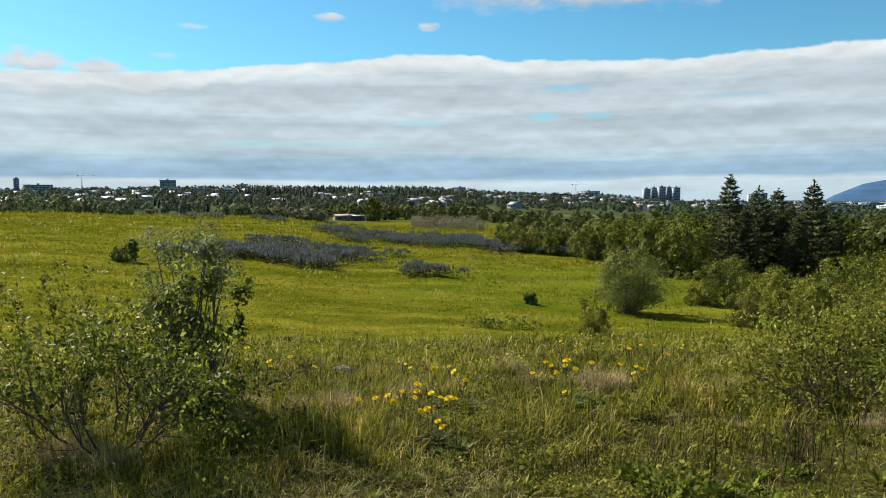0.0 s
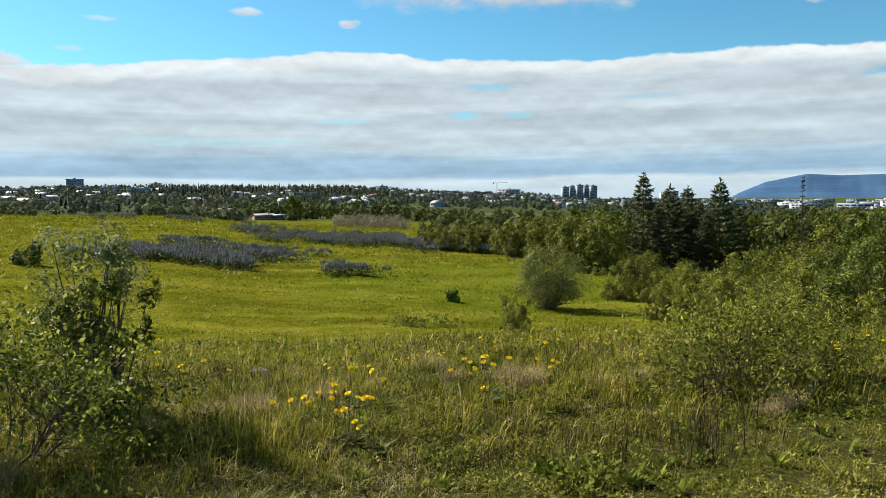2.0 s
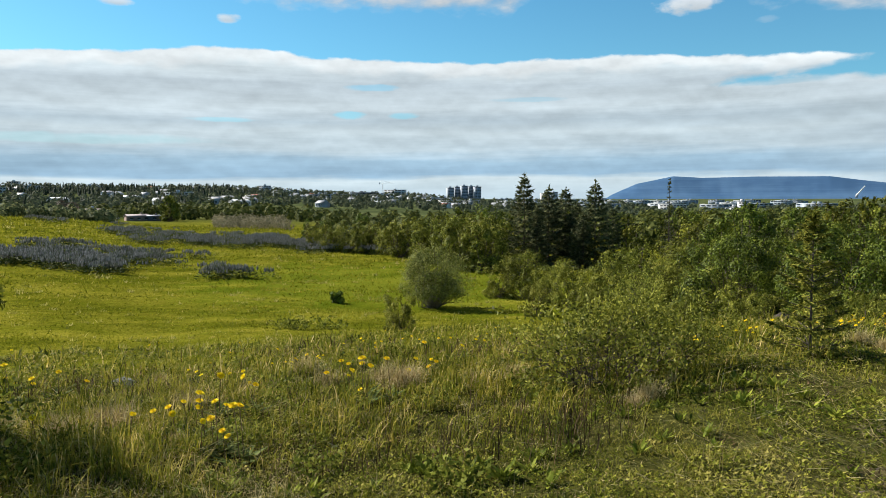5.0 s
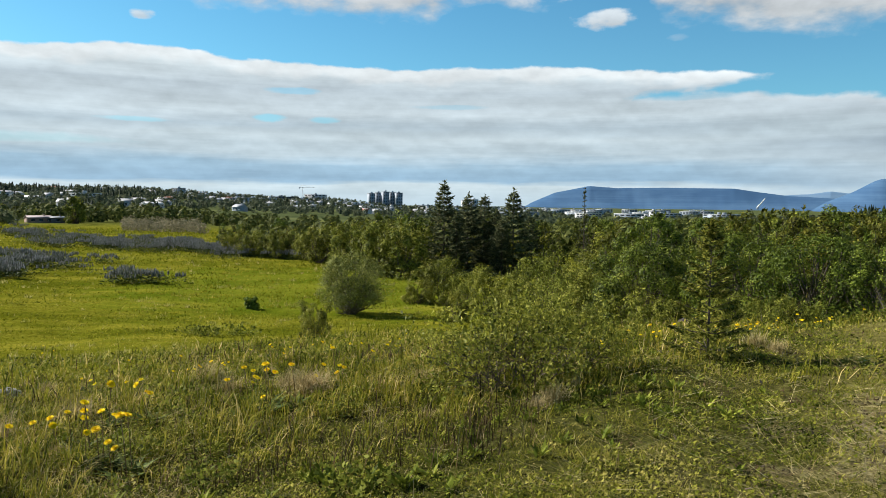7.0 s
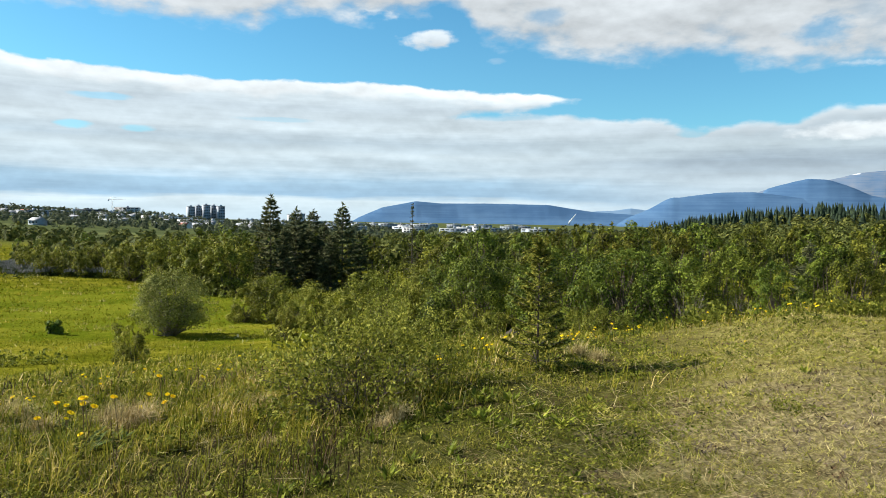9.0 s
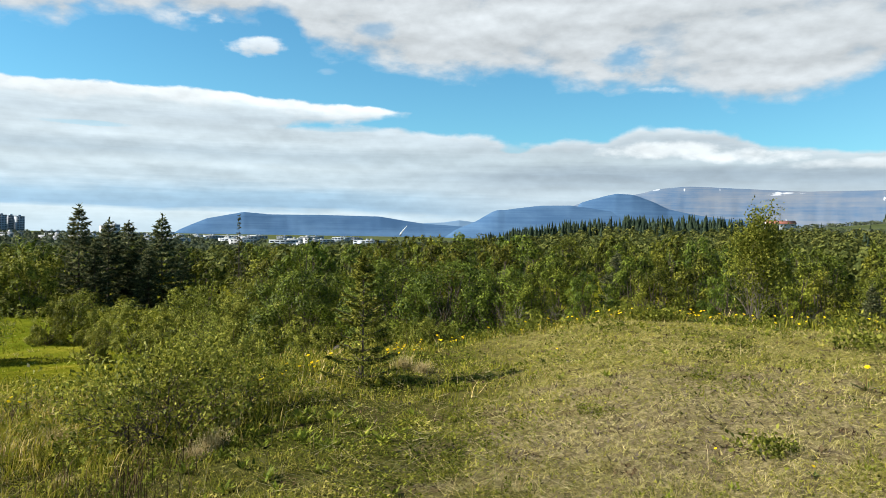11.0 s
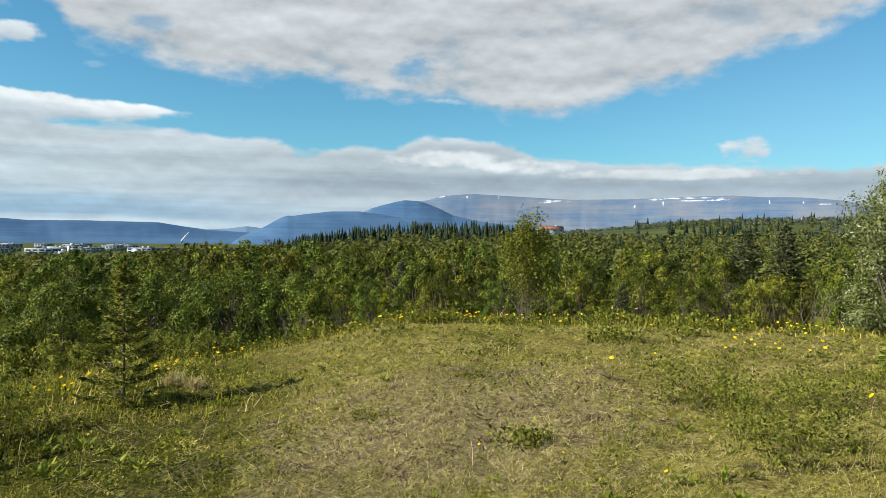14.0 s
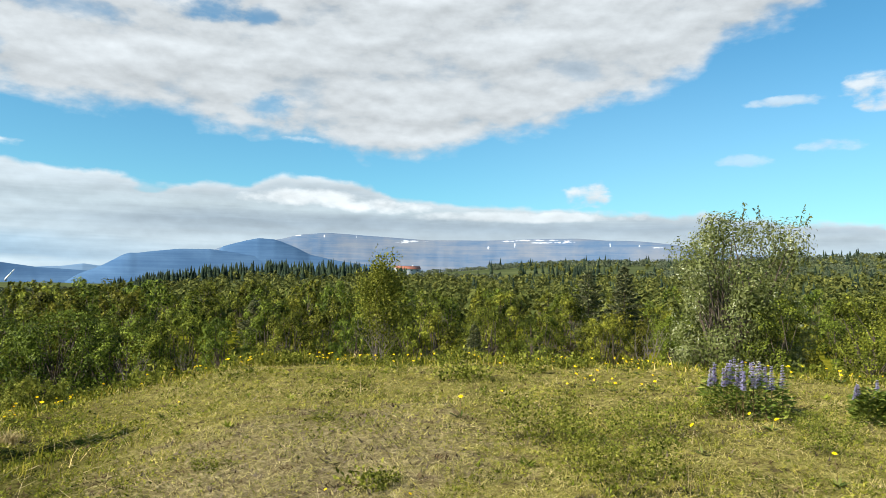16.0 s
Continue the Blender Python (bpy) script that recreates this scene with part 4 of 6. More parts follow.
def build_wood():
    rng = np.random.default_rng(11)
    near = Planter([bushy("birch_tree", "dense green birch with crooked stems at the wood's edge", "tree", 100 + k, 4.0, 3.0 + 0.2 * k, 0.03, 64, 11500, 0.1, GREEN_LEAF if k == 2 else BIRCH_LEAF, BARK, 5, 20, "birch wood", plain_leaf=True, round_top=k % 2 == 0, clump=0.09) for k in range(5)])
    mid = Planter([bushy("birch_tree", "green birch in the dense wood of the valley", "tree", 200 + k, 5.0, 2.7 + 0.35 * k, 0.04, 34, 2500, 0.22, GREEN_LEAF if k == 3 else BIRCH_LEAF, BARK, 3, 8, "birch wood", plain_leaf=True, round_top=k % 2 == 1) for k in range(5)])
    # the edge of the wood behind the brow of the knoll
    for b in np.arange(36.5, 124.0, 4.8):
        for row in range(2):
            bb = b + rng.uniform(-1.0, 1.0) + row * 2.0
            r = np.interp(bb, [30, 45, 64, 90, 122], [29, 23.5, 21.0, 22.0, 22.0]) + row * 7.0 + rng.uniform(-0.8, 1.5)
            top = np.interp(bb, [30, 36, 40, 46, 64, 72, 90, 122], [-3.6, -2.7, -2.6, -2.6, -2.3, -2.2, -2.6, -2.4]) + rng.uniform(-0.9, 0.7) + 1.1 * row
            if row or bb > 52:
                near.set(int(rng.integers(0, 5)), bb, r, rise(bb, r, top), rng.uniform(0, 360))
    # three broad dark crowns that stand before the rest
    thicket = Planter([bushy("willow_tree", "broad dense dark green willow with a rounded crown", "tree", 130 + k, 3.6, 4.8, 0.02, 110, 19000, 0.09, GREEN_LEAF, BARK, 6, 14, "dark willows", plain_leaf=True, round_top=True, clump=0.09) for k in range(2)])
    for k, (b, r, top) in enumerate(((36.8, 25.5, -3.1), (39.6, 27.0, -3.4), (44.6, 24.0, -2.5), (49.2, 23.0, -2.3), (53.0, 22.5, -2.6))):
        thicket.set(k, b, r, rise(b, r, top), 67 * k)
    for _ in range(215):
        bb = rng.uniform(3, 124)
        r0 = np.interp(bb, [3, 10, 18, 30, 40, 50, 64], [112, 84, 70, 55, 42, 48, 52])
        r = r0 + 85 * rng.random() ** 1.2
        if 19.8 < bb < 29.2 and r < 78:
            r = 78 + 40 * rng.random()
        top = np.interp(bb, [3, 10, 18, 24, 28, 40, 44, 50, 64, 90, 124], [-2.6, -2.2, -1.5, -1.6, -1.8, -1.6, -0.7, -0.7, -0.8, -0.8, -0.8]) + rng.uniform(-0.9, 0.75)
        mid.set(int(rng.integers(0, 5)), bb, r, min(max(rise(bb, r, top), 2.4), 6.5), rng.uniform(0, 360))


build_wood()


def build_spruces():
    models = Planter([spruce("spruce_tree", "dark green spruce standing among the birches", 300 + k, 8.0, 5.0 + 0.6 * k, 62, SPRUCE_NEEDLE, 0.56, group="spruces", size=0.36, power=0.85) for k in range(3)])
    for k, (b, r, top) in enumerate(((21.6, 66, 1.15), (23.5, 68, 0.3), (24.8, 70, 0.2), (27.1, 64, 0.6), (25.7, 68, -0.8), (28.4, 66, -1.3), (22.6, 64, -1.2), (26.2, 63, -1.6), (87.9, 56, 1.0), (90.6, 60, 1.3), (74.0, 62, -1.6))):
        models.set(k, b, r, rise(b, r, top), 77 * k)
    for k, (b, r, top) in enumerate(((79.3, 20.5, -3.3), (62.0, 34, -1.6), (84.0, 26, -3.6))):
        models.set(k, b, r, rise(b, r, top), 50 * k)
    plant_tall(spruce("spruce_tree", "slim spruce with a long bare leader over the birches", 308, 8.0, 1.5, 60, SPRUCE_NEEDLE, 0.6, size=0.22, power=1.5), 32.6, 70, rise(32.6, 70, 0.95))
    plant_tall(spruce("young_spruce", "young spruce with pale yellow-green shoots and open whorls", 333, 1.62, 0.95, 620, YOUNG_NEEDLE, 0.15, tilt=0.12, trunk=0.011, size=0.055, power=0.62, low=0.05), 42.3, 8.7, rise(42.3, 8.7, -1.9), 20)


build_spruces()


def build_shrubs():
    """The shrubs of the knoll and its slope."""
    plant_tall(broadleaf("willow_bush", "open dark willow bush with bare crooked stems", "bush", 41, 1.5, 13, 1.6, 5000, 0.058, DARK_WILLOW_LEAF, BARK, 0.026, depth=2, kids=3, spread=0.75, thick=0.0085, bias=0.10, wig=0.24, start=0.3, aspect=0.52, foot=0.16, ends=0.35, fine=0.0015), -27.2, 5.6, rise(-27.2, 5.6, -5.0), 10)
    plant_tall(broadleaf("willow_bush", "tall thin willow shoots beside a dark open bush", "bush", 48, 1.5, 5, 0.3, 2600, 0.044, DARK_WILLOW_LEAF, BARK, 0.022, depth=1, kids=3, spread=0.5, thick=0.006, bias=0.12, wig=0.1, start=0.2, aspect=0.5, foot=0.2, fine=0.0015), -31.0, 6.0, rise(-31.0, 6.0, -3.8), 10)
    plant_tall(bushy("willow_bush", "upright silvery willow bush behind a barer one", "bush", 42, 1.7, 0.9, 0.06, 54, 12000, 0.038, SILVER_LEAF, BARK, 6, 20, "", 0.45, clump=0.14), -21.6, 6.8, rise(-21.6, 6.8, -2.2), 40)
    plant_tall(bushy("willow_bush", "lower green willow bush against a silvery one", "bush", 49, 1.2, 0.7, 0.1, 22, 2600, 0.052, WILLOW_LEAF, BARK, 5, 16, "", 0.5, clump=0.1), -20.4, 6.7, rise(-20.4, 6.7, -5.6), 40)
    plant_tall(broadleaf("willow_bush", "low spreading willow bush with slender dark stems", "bush", 43, 1.1, 15, 1.1, 6000, 0.054, DARK_WILLOW_LEAF, BARK, 0.028, depth=2, kids=3, spread=0.75, thick=0.009, bias=0.07, wig=0.18, start=0.1, aspect=0.5, foot=0.3, ends=0.5, fine=0.0015), 27.6, 7.0, rise(27.6, 7.0, -7.8))
    plant_tall(broadleaf("willow_bush", "pale leafy willow beside a darker low bush", "bush", 46, 1.1, 9, 0.9, 6500, 0.036, WILLOW_LEAF, BARK, 0.03, depth=2, kids=3, spread=0.7, thick=0.009, bias=0.08, wig=0.18, start=0.15, aspect=0.5, foot=0.25, ends=0.5, fine=0.0015), 31.2, 7.8, rise(31.2, 7.8, -6.6))
    round_bush = bushy("willow_bush", "rounded green willow bush alone in the meadow", "bush", 44, 3.0, 4.1, 0.24, 96, 15000, 0.09, ROUND_LEAF, GREY_BARK, 5, 10, round_top=True, clump=0.12)
    plant_tall(round_bush, 14.3, 34.6, rise(14.3, 34.6, -4.3))
    models = Planter([bushy("willow_bush", "pale green willow bush on the slope below the knoll", "bush", 50 + k, 2.4, 2.7, 0.04, 44, 7000, 0.09, WILLOW_LEAF, BARK, 4, 12, "slope bushes", plain_leaf=True) for k in range(4)])
    rng = np.random.default_rng(5)
    for k, (b, r, top) in enumerate(((11.5, 23.0, -8.1), (19.7, 41, -5.4), (21.6, 41, -4.5), (23.2, 38, -5.8), (25.6, 35, -5.2), (27.6, 31, -5.8), (29.6, 30, -6.0), (31.6, 27, -6.4), (33.6, 28, -5.0), (35.6, 26, -5.6), (26.4, 26, -7.4), (30.4, 22, -7.9), (33.0, 20, -8.0), (37.6, 21, -7.2), (39.2, 19.5, -7.4), (43.6, 18.5, -6.6), (46.4, 18.0, -6.7), (48.5, 18.5, -6.9), (22.5, 31, -7.2), (28.8, 40, -4.4), (32.0, 40, -3.8), (34.5, 36, -3.6))):
        models.set(k, b, r, rise(b, r, top), rng.uniform(0, 360), 0.02)
    low = Planter([bushy("willow_bush", "yellow-green willow bush at the meadow's far end", "bush", 56 + k, 3.0, 3.2, 0.06, 30, 2600, 0.16, WILLOW_LEAF, BARK, 4, 16, "far willows", plain_leaf=True) for k in range(3)])
    for k in range(24):
        b = 4.8 + 0.62 * k + rng.uniform(-0.2, 0.2)
        r = np.interp(b, [4, 10, 15, 20], [92, 80, 66, 58]) + rng.uniform(-2, 6)
        low.set(k, b, r, rise(b, r, np.interp(b, [4, 10, 14, 20], [-2.7, -2.3, -2.0, -1.9]) + rng.uniform(-0.35, 0.3)), rng.uniform(0, 360), 0.02)
    plant_tall(broadleaf("willow_bush", "tall pale green willow shoots rising over lower bushes", "bush", 47, 2.4, 6, 0.25, 2600, 0.075, WILLOW_LEAF, BARK, 0.05, depth=2, kids=2, spread=0.45, thick=0.007, bias=0.09, wig=0.1, start=0.2, aspect=0.5, foot=0.2), 30.5, 15.0, rise(30.5, 15.0, -3.8), 15)
    grey = Planter([bushy("willow_bush", "low pale green willow bush at the brow of the knoll", "bush", 60 + k, 1.2, 1.7, 0.03, 20, 1700, 0.085, WILLOW_LEAF, BARK, 4, 12, "silver bushes") for k in range(2)])
    for k, (b, r, top) in enumerate(((36.2, 17.5, -6.7), (46.0, 16.2, -6.9), (48.2, 16.6, -7.1), (38.0, 17.0, -7.4))):
        grey.set(k, b, r, rise(b, r, top), 70 * k, 0.02)
    # trees at the brow
    plant_tall(bushy("silver_willow", "tall silvery willow tree with wind-blown leaves", "tree", 173, 3.6, 3.3, 0.06, 120, 30000, 0.08, SILVER_LEAF, BARK, 7, 40, "", 0.45, clump=0.11), 98.9, 16.6, rise(98.9, 16.6, 5.2))
    plant_tall(bushy("birch_tree", "reddish-brown young birch bush before a silver willow", "tree", 72, 2.4, 2.2, 0.05, 26, 8000, 0.065, BIRCH_LEAF, BARK, 5, 24), 101.6, 15.8, rise(101.6, 15.8, -0.6))
    plant_tall(bushy("birch_tree", "broad green birch bush on the brow of the knoll", "tree", 73, 2.4, 2.6, 0.05, 26, 8000, 0.068, BIRCH_LEAF, BARK, 5, 24), 107.3, 16.6, rise(107.3, 16.6, -0.3))
    plant_tall(broadleaf("birch_tree", "slender young tree with thin grey lower stems", "tree", 74, 3.2, 4, 0.14, 8000, 0.085, YOUNG_LEAF, GREY_BARK, 0.09, depth=2, kids=3, spread=0.5, thick=0.007, bias=0.08, wig=0.08, start=0.15, foot=0.15, fine=0.003), 71.9, 17.0, rise(71.9, 17.0, 2.3))
    # sapling shrubs in the short turf
    small = Planter([broadleaf("willow_sapling", "small green willow sapling in the short turf", "shrub", 80 + k, 0.45, 7, 0.9, 900, 0.03, YOUNG_LEAF, BARK, 0.03, depth=1, kids=3, spread=0.8, thick=0.008, bias=0.05, wig=0.15, start=0.1, aspect=0.6, foot=0.1, group="saplings") for k in range(3)])
    for k, (b, r, h) in enumerate(((91.2, 5.6, 0.42), (93.5, 6.0, 0.4), (92.4, 7.7, 0.42), (94.5, 8.0, 0.38), (84.2, 7.2, 0.5), (86.5, 7.4, 0.42), (89.5, 7.0, 0.35), (96.6, 9.2, 0.34), (105.6, 8.4, 0.35), (103.5, 8.8, 0.3), (104.5, 7.6, 0.3), (88.5, 6.2, 0.3))):
        small.set(k, b, r, h, 60 * k)
    weed = Planter([broadleaf("green_weed", "low tuft of dark green weed leaves in dry turf", "weed", 90 + k, 0.2, 8, 1.0, 240, 0.04, YOUNG_LEAF, STALK, 0.03, depth=1, kids=2, spread=0.8, start=0.0, foot=0.08, group="weeds") for k in range(2)])
    for k, (b, r, h) in enumerate(((72.6, 5.7, 0.2), (73.6, 5.8, 0.16), (71.0, 10.5, 0.15), (68.5, 8.0, 0.14), (78.0, 11.2, 0.3), (79.5, 11.6, 0.34), (64.0, 13.2, 0.35), (55.0, 13.5, 0.4), (84.0, 12.5, 0.3), (-2.0, 5.5, 0.17), (-1.0, 5.4, 0.15), (-3.4, 5.6, 0.16), (-5.0, 5.5, 0.15), (60, 6.5, 0.12), (6.0, 24.6, 0.5), (3.4, 24.2, 0.5), (2.6, 24.8, 0.45))):
        weed.set(k, b, r, h, 50 * k)
    for k in range(60):
        b = rng.uniform(50, 112)
        weed.set(k, b, np.interp(b, [30, 45, 64, 110], [12.5, 13.2, 14.2, 14.4]) + rng.normal(-0.3, 0.5), rng.uniform(0.14, 0.36), 70 * k)
    for k in range(30):
        b = rng.uniform(-24, 24)
        weed.set(k, b, rng.uniform(4.2, 10.5), rng.uniform(0.1, 0.24), 70 * k)
    bare = Planter([broadleaf("bare_shrub", "leafless grey-brown shrub at the wood's edge", "shrub", 84 + k, 1.6, 5, 0.4, 60, 0.05, BIRCH_LEAF, GREY_BARK, 0.04, depth=2, kids=2, spread=0.6, thick=0.009, bias=0.07, wig=0.12, start=0.3, foot=0.15, fine=0.003, group="bare shrubs") for k in range(2)])
    for k, (b, r, h) in enumerate(((54.0, 17.5, 1.5), (57.5, 17.0, 1.0), (76.0, 17.2, 0.9), (92.6, 16.6, 1.6), (96.6, 16.2, 1.0))):
        bare.set(k, b, r, h, 80 * k)
    for b, r, s, label in ((-9.6, 9.3, 0.16, "small grey lichened stone in the grass"), (40.6, 14.6, 0.3, "dark brown boulder behind a young spruce")):
        rng2 = np.random.default_rng(int(abs(b) * 10))
        n, m = 14, 8
        th, ph = np.meshgrid(np.linspace(0, 2 * np.pi, n, endpoint=False), np.linspace(-0.4, np.pi / 2, m))
        bump = 1 + 0.14 * np.sin(2 * th + 1.0) * np.cos(ph) + 0.1 * np.sin(3 * th + 2 * ph + b) + 0.04 * rng2.normal(0, 1, th.shape) * np.cos(ph)
        v = np.stack([np.cos(th) * np.cos(ph) * bump, 0.8 * np.sin(th) * np.cos(ph) * bump, 0.62 * np.sin(ph) * bump], -1).reshape(-1, 3) * s
        i, j = np.meshgrid(np.arange(m - 1), np.arange(n), indexing="ij")
        f = np.stack([i * n + j, i * n + (j + 1) % n, (i + 1) * n + (j + 1) % n, (i + 1) * n + j], -1).reshape(-1, 4)
        ob = part("stone", Heap().put(v, f), STONE if b < -9 else EARTH, smooth=True)
        tagged(ob, label, "stone")
        plant(ob, b, r, 30)
    tussock = bushy("dark_tussock", "small dark green tussock alone in the meadow", "bush", 95, 0.6, 0.8, 0.02, 16, 1500, 0.11, GREEN_LEAF, BARK, 3, 2, clump=0.16)
    plant(tussock, 6.7, 37.0)
    plant(bushy("dark_bush", "dark green bush beside lupins in the meadow", "bush", 96, 1.4, 2.2, 0.02, 22, 2200, 0.16, GREEN_LEAF, BARK, 3, 4, clump=0.16), -24.2, 57.0)


build_shrubs()

# ---- grass ----


def patchy(x, y):
    """A slow wander between 0 and 1 over the ground."""
    s = np.sin(x * 0.83 + 1.9 * np.sin(y * 0.61 + 0.4)) + np.sin(y * 1.13 + 1.4 * np.sin(x * 0.47)) + 0.6 * np.sin(x * 2.9 + y * 2.1) * np.sin(y * 3.3 - x)
    return np.clip(0.5 + 0.24 * s, 0, 1)


def tallness(x, y):
    """How tall the grass grows: rank towards the meadow and along the brow, cropped on the knoll's top."""
    r, b = np.hypot(x, y), np.degrees(np.arctan2(x, y))
    side = np.clip((50 - b - 14 * (patchy(x, y) - 0.5)) / 14, 0, 1)
    away = np.clip((r - np.interp(b, [-40, -15, 10, 30, 45], [3.4, 3.8, 4.5, 5.4, 6.8])) / 1.6, 0, 1)
    brow = np.clip(1 - np.abs(r - np.interp(b, [30, 45, 64, 110], [12.5, 13.2, 14.2, 14.4])) / 1.6, 0, 1)
    return np.clip(np.maximum(side * away, 0.9 * brow * (b > 30)), 0, 1)


def spread(rng, n, area, keep, clump, each):
    """Places in tufts, as thick near the knoll's top as they look thick farther off."""
    b0, b1, r0, r1 = area
    m = n // each
    b, r = np.radians(rng.uniform(b0, b1, m)), r0 * (r1 / r0) ** rng.random(m)
    b, r = np.repeat(b, each), np.repeat(r, each)
    x = r * np.sin(b) + rng.normal(0, clump, m * each) * r
    y = r * np.cos(b) + rng.normal(0, clump, m * each) * r
    if keep is not None:
        k = rng.random(len(x)) < keep(x, y)
        x, y = x[k], y[k]
    return x, y, np.hypot(x, y)


def sward(name, label, mat, seed, n, area, sizes, widths, lean=0.45, keep=None, clump=0.012, each=6, short=False):
    """A spread of grass blades that grow in tufts."""
    rng = np.random.default_rng(seed)
    x, y, r = spread(rng, n, area, keep, clump, each)
    m = len(x)
    a = rng.uniform(0, 2 * np.pi, m)
    flop = lean * rng.uniform(0.15, 1.3, m)
    bend = np.stack([np.cos(a) * flop, np.sin(a) * flop, -0.6 * flop], 1)
    way = unit(np.stack([np.cos(a) * flop * 0.7 + 0.06, np.sin(a) * flop * 0.7, np.ones(m)], 1))
    size = sizes(x, y, r) * rng.uniform(0.45, 1.2, m)
    h = Heap()
    root = np.stack([x, y, land(x, y) - 0.01], 1)
    if short:
        shards(h, root, unit(way + bend * 0.6), unit(rng.normal(0, 1, (m, 3)) * [1, 1, 0.2]), size, widths(r) * rng.uniform(0.7, 1.3, m))
    else:
        blades(h, root, way, bend, size, widths(r) * rng.uniform(0.7, 1.3, m))
    tagged(part(name, h, mat), label, "grass", kind="stuff")


def carpet(name, label, mat, seed, n, area, size, height, keep=None, clump=0.012, each=5, aspect=0.5, tilt=0.8):
    """A close cover of small leaves."""
    rng = np.random.default_rng(seed)
    x, y, r = spread(rng, n, area, keep, clump, each)
    m = len(x)
    a = rng.uniform(0, 2 * np.pi, m)
    way = unit(np.stack([np.cos(a), np.sin(a), rng.uniform(0.1, 1.1, m)], 1))
    face = unit(rng.normal(0, tilt * 0.5, (m, 3)) + [0, 0, 1])
    z = land(x, y) + height(x, y, r) * rng.random(m) ** 1.5
    h = Heap()
    s = size(r) * rng.uniform(0.5, 1.3, m)
    shards(h, np.stack([x, y, z], 1), way, face, s, s * aspect)
    tagged(part(name, h, mat), label, "grass", kind="stuff")


def bleached(x, y):
    """Where the knoll's top is dry and pale."""
    d = 0.574 * x - 0.819 * y + 1.6 * (patchy(x * 0.8 + 2, y * 0.8) - 0.5)
    return np.clip((d + 1.0) / 2.2, 0, 1) * (0.35 + 0.65 * patchy(x * 0.9 + 3, y * 0.9))


def worn(x, y):
    """Where feet have thinned the turf on the knoll's top."""
    d = np.hypot((x - 6.0) / 2.6, (y - 2.4) / 1.5)
    return np.clip(1.25 - d - 0.9 * (patchy(x * 2.3, y * 2.3 + 5) - 0.4), 0, 0.8)


def hummock(x, y):
    """Tussocks half a metre across, with hollows between them."""
    s = np.sin(x * 6.1 + 2.2 * np.sin(y * 2.9 + 1)) * np.sin(y * 6.7 + 2.0 * np.sin(x * 3.3)) + 0.7 * np.sin(x * 2.7 - 1.5 * np.sin(y * 2.1)) * np.sin(y * 2.3 + x)
    return np.clip(0.45 + 0.5 * s, 0, 1)


def bald(x, y):
    """Small bare patches where the turf has died back."""
    s = np.sin(x * 4.3 + 2.6 * np.sin(y * 2.1 + 0.7)) * np.sin(y * 4.9 + 2.2 * np.sin(x * 1.7 + 2)) + 0.5 * np.sin(x * 9.1 + y * 3) * np.sin(y * 8.3 - x * 2)
    return np.clip((s - 0.62) * 4, 0, 0.95)


def rosettes(name, label, mat, seed, n, area, size, keep, n_leaf=16):
    """Low clumps of broad leaves that spread from one root."""
    rng = np.random.default_rng(seed)
    x, y, r = spread(rng, n, area, keep, 0.02, 1)
    m = len(x)
    k = np.repeat(np.arange(m), n_leaf)
    a = rng.uniform(0, 2 * np.pi, m * n_leaf)
    lift = rng.uniform(0.2, 1.5, m * n_leaf)
    big = np.repeat(size * rng.uniform(0.6, 1.3, m), n_leaf) * rng.uniform(0.6, 1.15, m * n_leaf)
    root = np.stack([x, y, land(x, y)], 1)[k] + rng.normal(0, 0.018, (m * n_leaf, 3)) * [1, 1, 0]
    way = unit(np.stack([np.cos(a), np.sin(a), lift], 1))
    h = Heap()
    leaves(h, root, way, unit(np.stack([-np.cos(a) * lift, -np.sin(a) * lift, 0 * a + 1.0], 1) + rng.normal(0, 0.2, (m * n_leaf, 3))), big, big * 0.26, 0.12)
    tagged(part(name, h, mat), label, "weed", kind="stuff")


def strewn(name, label, mat, seed, n, area, length, width, keep, lie=0.25):
    """Long dead blades that lie criss-cross on the turf."""
    rng = np.random.default_rng(seed)
    x, y, r = spread(rng, n, area, keep, 0.012, 7)
    m = len(x)
    a = rng.uniform(0, 2 * np.pi, m)
    way = unit(np.stack([np.cos(a), np.sin(a), rng.uniform(0.0, 2 * lie, m)], 1))
    h = Heap()
    blades(h, np.stack([x, y, land(x, y) + rng.uniform(0.02, 0.07, m)], 1), way, np.stack([-np.sin(a), np.cos(a), 0 * a - 0.4], 1) * rng.uniform(-0.5, 0.5, (m, 1)), length * rng.uniform(0.5, 1.2, m), width * r)
    tagged(part(name, h, mat), label, "grass", kind="stuff")


